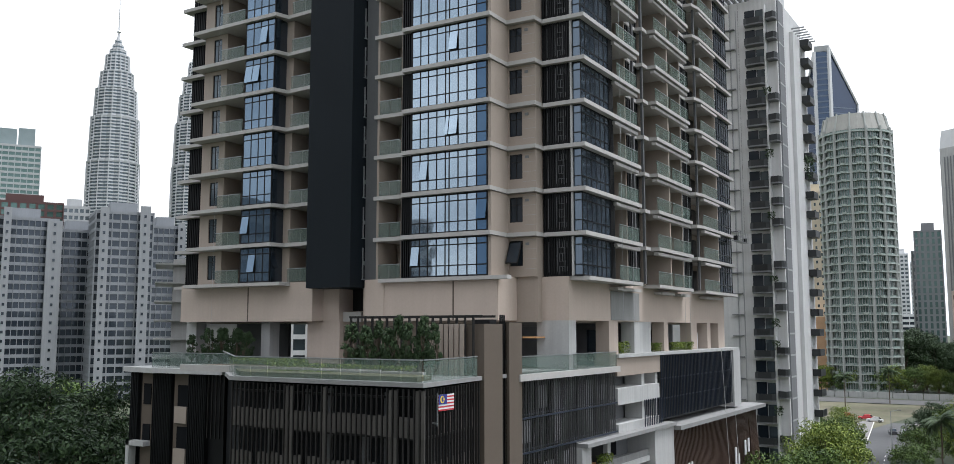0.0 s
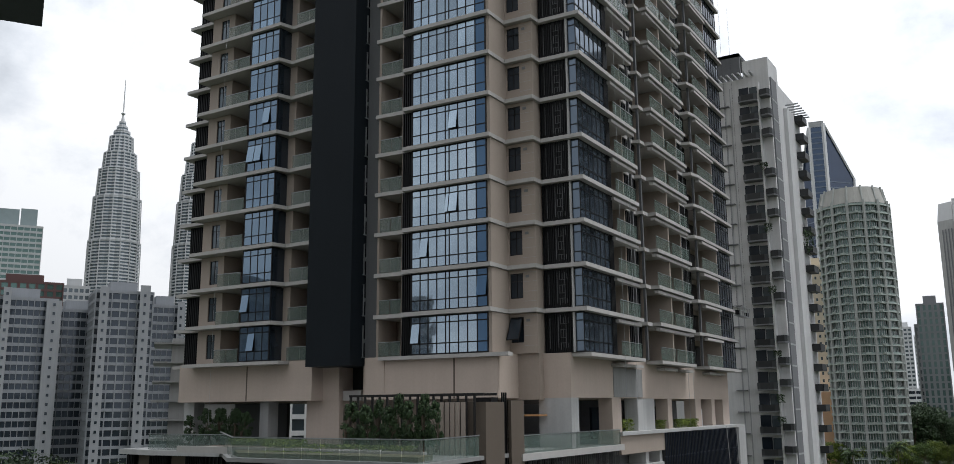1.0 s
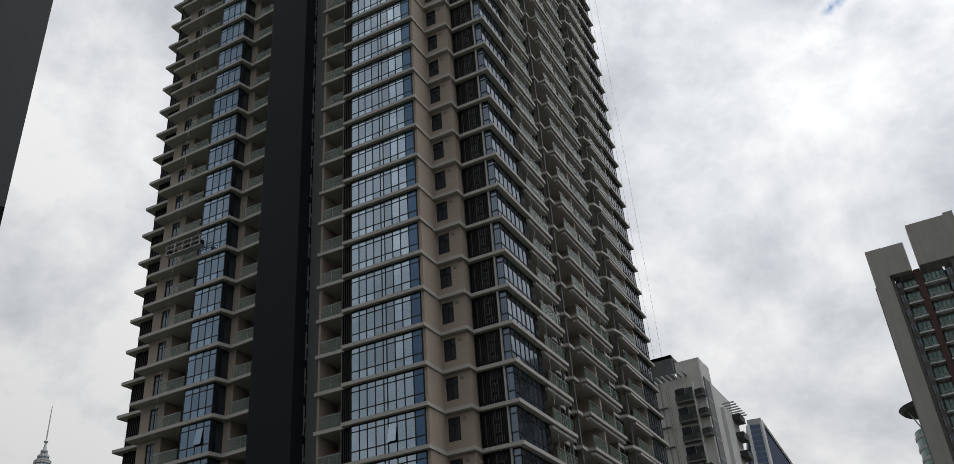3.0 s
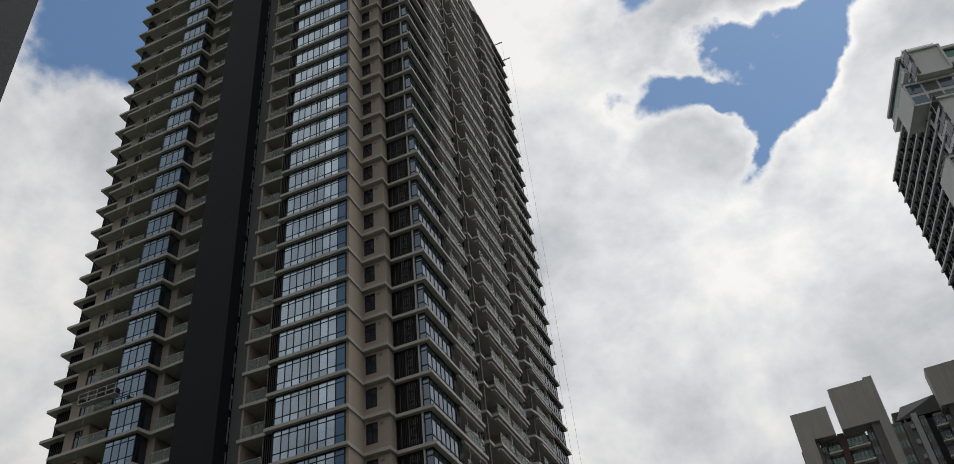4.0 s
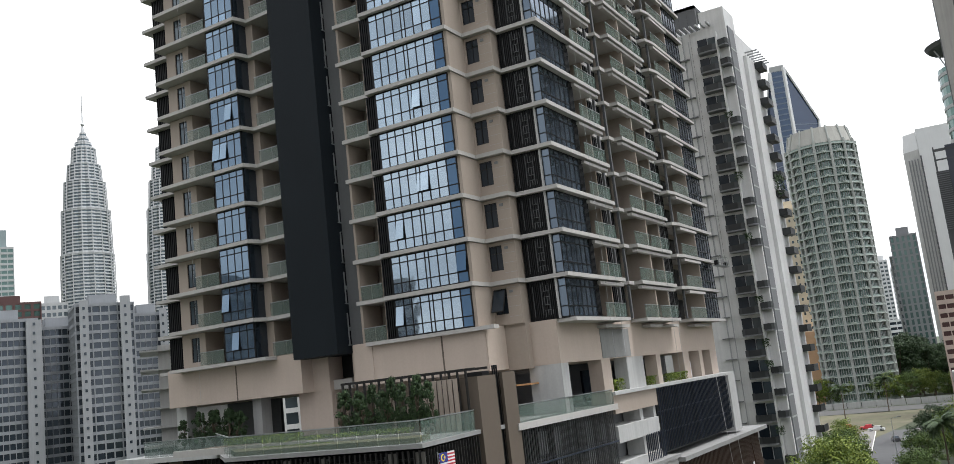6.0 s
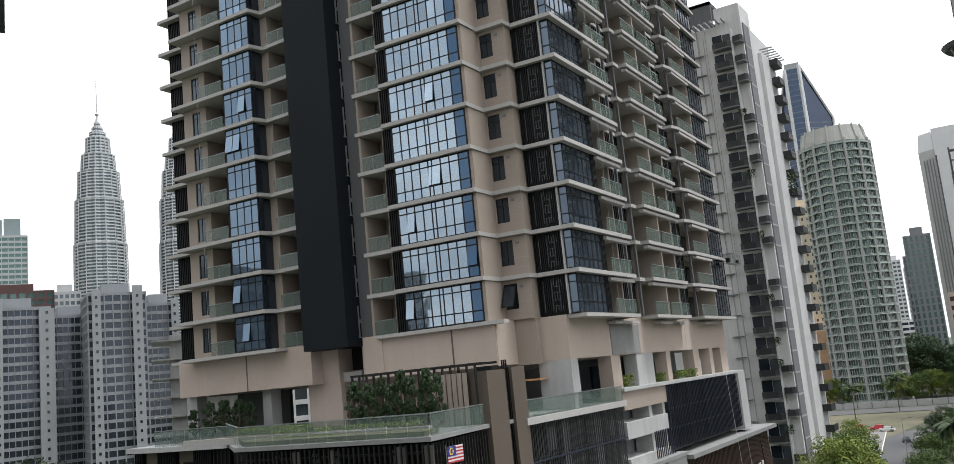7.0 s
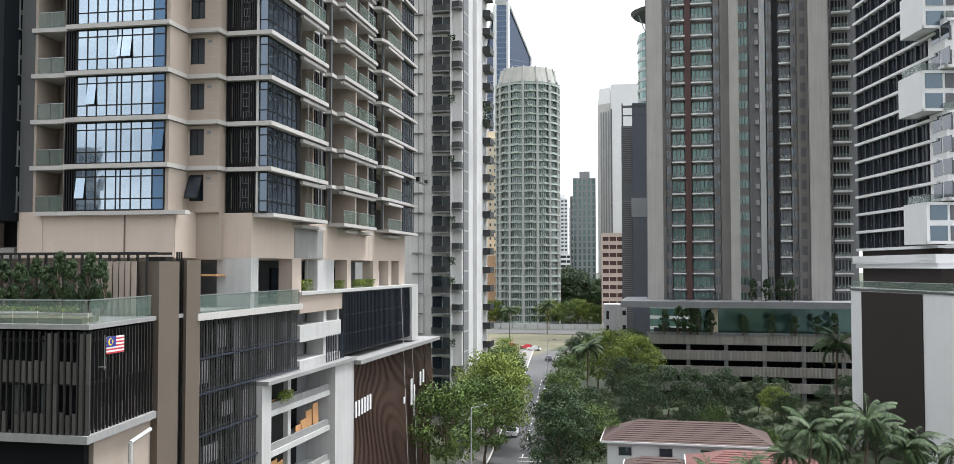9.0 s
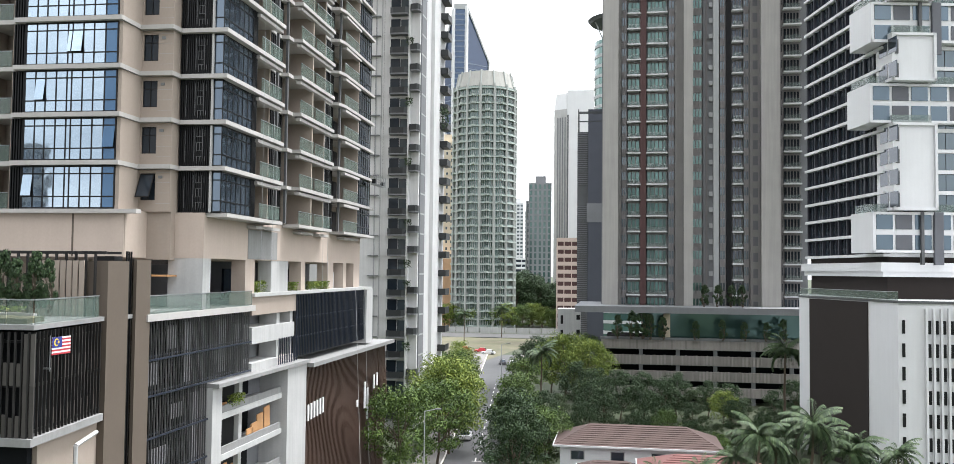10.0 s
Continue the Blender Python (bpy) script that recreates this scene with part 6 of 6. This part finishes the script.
def palm(seed, h, label="tall coconut palm with drooping feathered fronds"):
    rng = random.Random(seed)
    t = thing("palm_tree", label, "palm")
    wood, p = Shape(), Vector((0, 0, 0))
    for i in range(8):
        q = p + Vector((rng.uniform(-0.12, 0.18), rng.uniform(-0.1, 0.1), h / 8))
        wood.tube(p, q, 0.20 - i * 0.010, 0.19 - i * 0.010, 8)
        p = q
    part("trunk", wood, BARK, t)
    for i in range(30):
        f, th = Shape(), i * 2.399 + rng.uniform(-0.2, 0.2)
        up0 = rng.uniform(-0.45, 1.35)
        L = rng.uniform(3.0, 4.4)
        d = Vector((math.cos(th), math.sin(th), 0))
        side = Vector((-d.y, d.x, 0))
        pos, ang, pts = p.copy(), up0, []
        for j in range(10):
            pts.append((pos.copy(), ang))
            pos = pos + (d * math.cos(ang) + Vector((0, 0, 1)) * math.sin(ang)) * (L / 9)
            ang -= rng.uniform(0.12, 0.22)
        for j in range(9):
            f.tube(pts[j][0], pts[j + 1][0], 0.035, 0.03, 3)
            for q in (0.0, 0.25, 0.5, 0.75):
                c = pts[j][0].lerp(pts[j + 1][0], q)
                ll = 0.85 * math.sin(math.pi * (0.12 + 0.8 * (j + q) / 9)) + 0.1
                for sgn in (-1, 1):
                    tip = c + side * sgn * ll * 0.8 + d * ll * 0.35 - Vector((0, 0, ll * rng.uniform(0.35, 0.7)))
                    f.sheet(c, c + d * 0.16, tip)
        part("frond", f, LEAF_PALM, t)
    return t


def plant(src, x, y, z=0.0, s=1.0, turn=0.0, sz=None):
    return copy_thing(src, pose(x, y, z, 0, 0, turn) @ Matrix.Diagonal((s, s, sz or s, 1)))


broad = [tree(11, 11, 5.0, LEAF, 0.20, 62, 120, 0.3), tree(12, 12, 5.5, LEAF_LIME, 0.20, 66, 125, 0.3), tree(13, 12, 5.0, LEAF_DARK, 0.20, 64, 120, 0.25), tree(14, 10, 4.6, LEAF_GREY, 0.19, 56, 115, 0.3), tree(15, 16, 6.0, LEAF_DARK, 0.28, 66, 120, 0.22)]
broad[0].matrix_world = pose(-21.5, 107, 0)
broad[1].matrix_world = pose(-24.8, 128, 0)
broad[2].matrix_world = pose(-11.6, 102, 0) @ Matrix.Scale(0.88, 4)
broad[3].matrix_world = pose(13.6, 84, 0) @ Matrix.Scale(0.6, 4)
broad[4].matrix_world = pose(-92, 47, 0)
rt = random.Random(8)
for i, x, y, s in ((0, -24.5, 99, 1.0), (1, -22.0, 117, 1.05), (1, -23.5, 122, 0.95), (1, -25.6, 138, 0.85), (0, -27.4, 152, 0.85), (0, -29.6, 165, 0.85), (1, -31.0, 178, 0.75), (0, -35.5, 188, 0.6), (0, -42, 205, 0.6), (3, -37, 212, 0.6), (1, -38.5, 217, 0.6), (0, -33.5, 172, 0.7),
                   (2, -10.4, 96, 0.92), (2, -11.6, 109, 0.85), (0, -8.0, 106, 0.75), (0, -13.2, 117, 0.76), (3, -8.5, 120, 0.65), (2, -14.4, 128, 0.72), (0, -15.4, 140, 0.76), (2, -10.5, 135, 0.62), (3, -9, 148, 0.72), (0, -16.4, 158, 0.82), (2, -20.0, 200, 0.8), (1, -9.5, 172, 1.05), (0, -13, 182, 1.0), (2, -19, 216, 0.85), (0, -6.5, 178, 1.1), (1, -5.0, 168, 1.0), (2, -7, 160, 0.8),
                   (2, 1.0, 150, 0.78), (2, 5.0, 152, 0.74), (3, 3.0, 143, 0.62), (3, 13, 152, 0.88), (2, 19, 150, 0.62), (3, 24, 150, 0.5), (1, 17.5, 147, 0.48), (2, -1.5, 140, 0.62), (3, 9, 140, 0.45), (2, 12, 142, 0.42), (3, 21, 138, 0.42), (2, 25, 136, 0.42), (0, 7.5, 130, 0.45), (3, 15, 132, 0.5), (2, 8.0, 148, 0.7), (2, 10.5, 154, 0.72), (2, 16, 156, 0.6), (3, 22, 156, 0.6), (2, 26.5, 154, 0.5), (3, 29, 150, 0.55), (2, 31, 160, 0.6), (2, 6, 137, 0.6), (3, 13.5, 137, 0.55), (2, 18, 140, 0.5), (3, 0, 131, 0.55), (2, 3.5, 126, 0.5), (2, 10.5, 122, 0.45), (3, 16.5, 124, 0.48), (2, 21, 128, 0.5), (2, 25, 126, 0.5), (0, 13, 114, 0.42), (2, 19, 104, 0.42), (3, 23, 110, 0.45), (2, 28, 104, 0.5), (2, -4.5, 125, 0.6), (3, -5.5, 135, 0.6), (2, -4, 147, 0.65), (2, -3.5, 155, 0.75),
                   (3, 10.6, 80, 0.62), (0, 12.5, 82, 0.5), (2, 18, 112, 0.4), (0, -3.0, 116, 0.4)):
    plant(broad[i], x, y, 0, s, rt.uniform(0, 360))
for i, x, y, s in ((4, -78, 48, 1.02), (4, -84, 55, 1.05), (2, -70, 41, 1.25), (4, -98, 58, 1.2), (2, -108, 58, 1.4), (4, -72, 52, 0.9), (4, -116, 66, 1.2), (2, -82, 42, 1.2), (0, -128, 82, 1.5), (4, -105, 72, 1.1), (2, -90, 62, 1.3)):
    plant(broad[i], x, y, 0, s, rt.uniform(0, 360))
# row of clipped trees behind the field and the darker wood beyond
for i in range(15):
    plant(broad[1 if i % 3 else 0], -76 + i * 4.1, 366 + rt.uniform(-2, 2), 0, 0.9 + rt.uniform(-0.08, 0.1), rt.uniform(0, 360))
for i in range(16):
    plant(broad[4], -100 + i * 6.0, 372 + (i % 3) * 14 + 30, 0, 1.15 + rt.uniform(-0.1, 0.35), rt.uniform(0, 360))
for x, y, s in ((-46, 396, 1.5), (-40, 402, 1.55), (-34, 396, 1.3), (-28, 398, 1.2), (-95, 300, 1.1), (-104, 306, 1.2), (-86, 320, 1.0)):
    plant(broad[4], x, y, 0, s, rt.uniform(0, 360))
palms = [palm(3, 11.5), palm(5, 12.5)]
palms[0].matrix_world = pose(13.6, 83, 0) @ Matrix.Scale(0.86, 4)
palms[1].matrix_world = pose(18.3, 84, 0) @ Matrix.Scale(0.88, 4)
for i, x, y, s in ((0, 22.0, 84.5, 0.86), (1, 24.0, 87, 0.8), (1, 20.4, 88, 0.84), (0, 15.8, 87, 0.82), (1, 26.5, 86, 0.75), (0, 12.0, 86, 0.72), (1, -12.8, 152, 1.0), (0, 26.0, 141, 1.32), (0, -52, 300, 1.0), (1, 8.0, 82, 0.62), (0, 4.5, 84, 0.6), (0, -43, 330, 1.1), (1, 12.0, 171.5, 0.2)):
    plant(palms[i], x, y, 0, s, rt.uniform(0, 360))
# greenery of the garden level over the car park
shrub = tree(31, 2.9, 1.0, LEAF_DARK, 0.11, 40, 70, 0.08, "dense dark green shrub in a terrace planter")
shrub.matrix_world = pose(-37.0, 41.7, 22.4) @ Matrix.Diagonal((0.75, 0.75, 1.0, 1))
for x, y, s, sz in ((-35.7, 42.4, 0.72, 0.95), (-35.0, 42.9, 0.7, 1.05), (-33.9, 42.5, 0.75, 0.9), (-33.2, 42.6, 0.7, 1.16), (-32.3, 42.4, 0.72, 1.0), (-31.2, 42.5, 0.78, 1.14), (-30.5, 42.7, 0.7, 1.0), (-36.3, 43.4, 0.75, 0.9), (-34.4, 43.4, 0.75, 0.85), (-31.8, 43.2, 0.8, 0.9),
                    (-61.0, 51, 0.95, 1.0), (-59.2, 51, 1.05, 1.0), (-57.6, 51.2, 1.0, 0.95), (-56.2, 51, 0.95, 0.9), (-63.6, 51.4, 0.8, 0.8), (-60.2, 51.8, 1.0, 1.0), (-58.4, 52, 1.0, 1.0)):
    plant(shrub, x, y if x < -50 else y - 0.9, 22.1 if x < -50 else 22.4, s, rt.uniform(0, 360), sz)
for i, (x, y, s) in enumerate(((0.5, 170.5, 1.5), (3.2, 170.8, 1.8), (6.5, 171, 1.6), (9, 171, 1.4), (15, 171, 1.2), (20, 171, 1.3), (24, 171, 1.2), (28, 171, 1.2), (31, 171, 1.4), (5, 171.4, 1.9))):
    plant(shrub, x, y, 12.3, s, rt.uniform(0, 360))
for x in (17, 19.5, 22, 24):
    plant(shrub, x, 174.5, 18.5, 1.4, rt.uniform(0, 360))
hedge_rng = random.Random(5)


def hedge(x0, x1, y0, y1, z, h, leaf=LEAF_LIME, n=900, size=0.10):
    s = Shape()
    for _ in range(n):
        p = Vector((hedge_rng.uniform(x0, x1), hedge_rng.uniform(y0, y1), z + h * hedge_rng.random() ** 0.5))
        a = Vector((hedge_rng.gauss(0, 1), hedge_rng.gauss(0, 1), hedge_rng.gauss(0, 0.6))).normalized() * size
        b = Vector((hedge_rng.gauss(0, 1), hedge_rng.gauss(0, 1), hedge_rng.gauss(0, 1))).normalized() * size * 0.5
        s.sheet(p - a, p + b, p + a, p - b)
    solid("hedge", s, leaf, "low bright green clipped hedge in a planter", "hedge", "stuff")


hedge(-50.5, -43.2, 43.6, 44.5, 22.1, 0.75, n=2200)
hedge(-43.0, -31.0, 39.9, 40.7, 22.4, 0.35, n=1500)
hedge(-42.0, -36.0, 38.6, 39.2, 22.05, 0.3, n=900)
for y in (75.4, 80.3, 82.2, 84.4):
    hedge(-29.5, -28.9, y, y + 1.6, 22.8, 0.9, n=500)
hedge(-29.7, -29.0, 67.4, 69.6, 22.4, 1.5, n=500)
hedge(-28.75, -28.1, 61.4, 63.6, 14.3, 0.9, n=420)
hedge(-28.75, -28.1, 61.4, 63.6, 8.0, 0.9, n=420)
hedge(-28.75, -28.1, 65.4, 67.6, 4.9, 0.8, n=420)
for k in (3, 6, 7, 9, 12, 15, 18):
    hedge(-32.6, -31.5, 132.5, 133.6, 2.6 + k * 3.2, 1.5, LEAF_DARK, 160, 0.16)
hedge(-28.6, -27.4, 140, 143, 48, 4.0, LEAF_DARK, 300, 0.2)

# ---- window cleaning cradles and ropes ----
def cradle(x, y, z, turn=0):
    c = thing("cleaning_cradle", "grey suspended cleaning cradle hung on ropes at the facade", "cradle", (x, y, z), turn=turn)
    part("floor", Shape().box(-2.2, 2.2, -0.35, 0.35, 0, 0.08), STEEL, c)
    for zz in (0.55, 1.05):
        part("rail", Shape().box(-2.2, 2.2, -0.37, -0.32, zz, zz + 0.05).box(-2.2, 2.2, 0.32, 0.37, zz, zz + 0.05), STEEL, c)
    for i in range(5):
        part("post", Shape().box(-2.2 + i * 1.07, -2.14 + i * 1.07, -0.37, -0.32, 0, 1.1), STEEL, c)
    for sx in (-2.0, 2.0):
        part("rope", Shape().tube((sx, 0, 1.0), (sx, 0, ROOF + 3.0 - z), 0.012, 0.012, 4), BLACK, c)
        part("outrigger", Shape().box(sx - 0.06, sx + 0.06, -0.1, 3.5, ROOF + 2.8 - z, ROOF + 3.0 - z), STEEL, c)
        part("winch", Shape().box(sx - 0.2, sx + 0.2, -0.2, 0.2, 0.1, 0.6), BLACK, c)
    return c


for x, y, z, turn in ((-57.0, 51.2, BASE + FH * 12.15, 0), (-25.0, 98.6, BASE + FH * 1.75, 90)):
    c = cradle(x, y, z, turn)
    c.matrix_world = TOWER_FRAME @ c.matrix_world
for x, y in ((-25.2, 62.9), (-25.2, 65.2), (-25.2, 78.5), (-25.2, 80.0), (-58.6, 51.4)):
    r = thing("hanging_rope", "thin grey rope hanging from a roof outrigger down the tower", "rope")
    r.matrix_world = TOWER_FRAME
    part("line", Shape().tube((x, y, 23.2), (x, y, ROOF + 3.1), 0.012, 0.012, 4), STEEL, r)
    part("outrigger", Shape().box(-29.5, x + 0.1, y - 0.08, y + 0.08, ROOF + 2.9, ROOF + 3.1) if x > -50 else Shape().box(x - 0.08, x + 0.08, y - 0.1, 56.0, ROOF + 2.9, ROOF + 3.1), STEEL, r)
for y in (93.0, 96.5):
    tagged(new("hanging_rope", Shape().tube((-27.2, y, 0.0), (-28.2, y, 22.8), 0.03, 0.03, 4).mesh("hanging_rope", OFFWHITE)), "pale rope hanging down the podium face", "rope")
for x, y in ((-20.8, 96), (-26, 150), (-24.5, 190), (-13, 205)):
    p = thing("street_lamp", "thin grey street lamp beside the road", "street lamp", (x, y, 0))
    part("pole", Shape().tube((0, 0, 0), (0, 0, 9), 0.09, 0.06), LIGHTGREY, p)
    part("arm", Shape().tube((0, 0, 9), (1.4, 0, 9.3), 0.05), LIGHTGREY, p)
    part("head", Shape().box(1.2, 1.9, -0.12, 0.12, 9.25, 9.38), GREY, p)
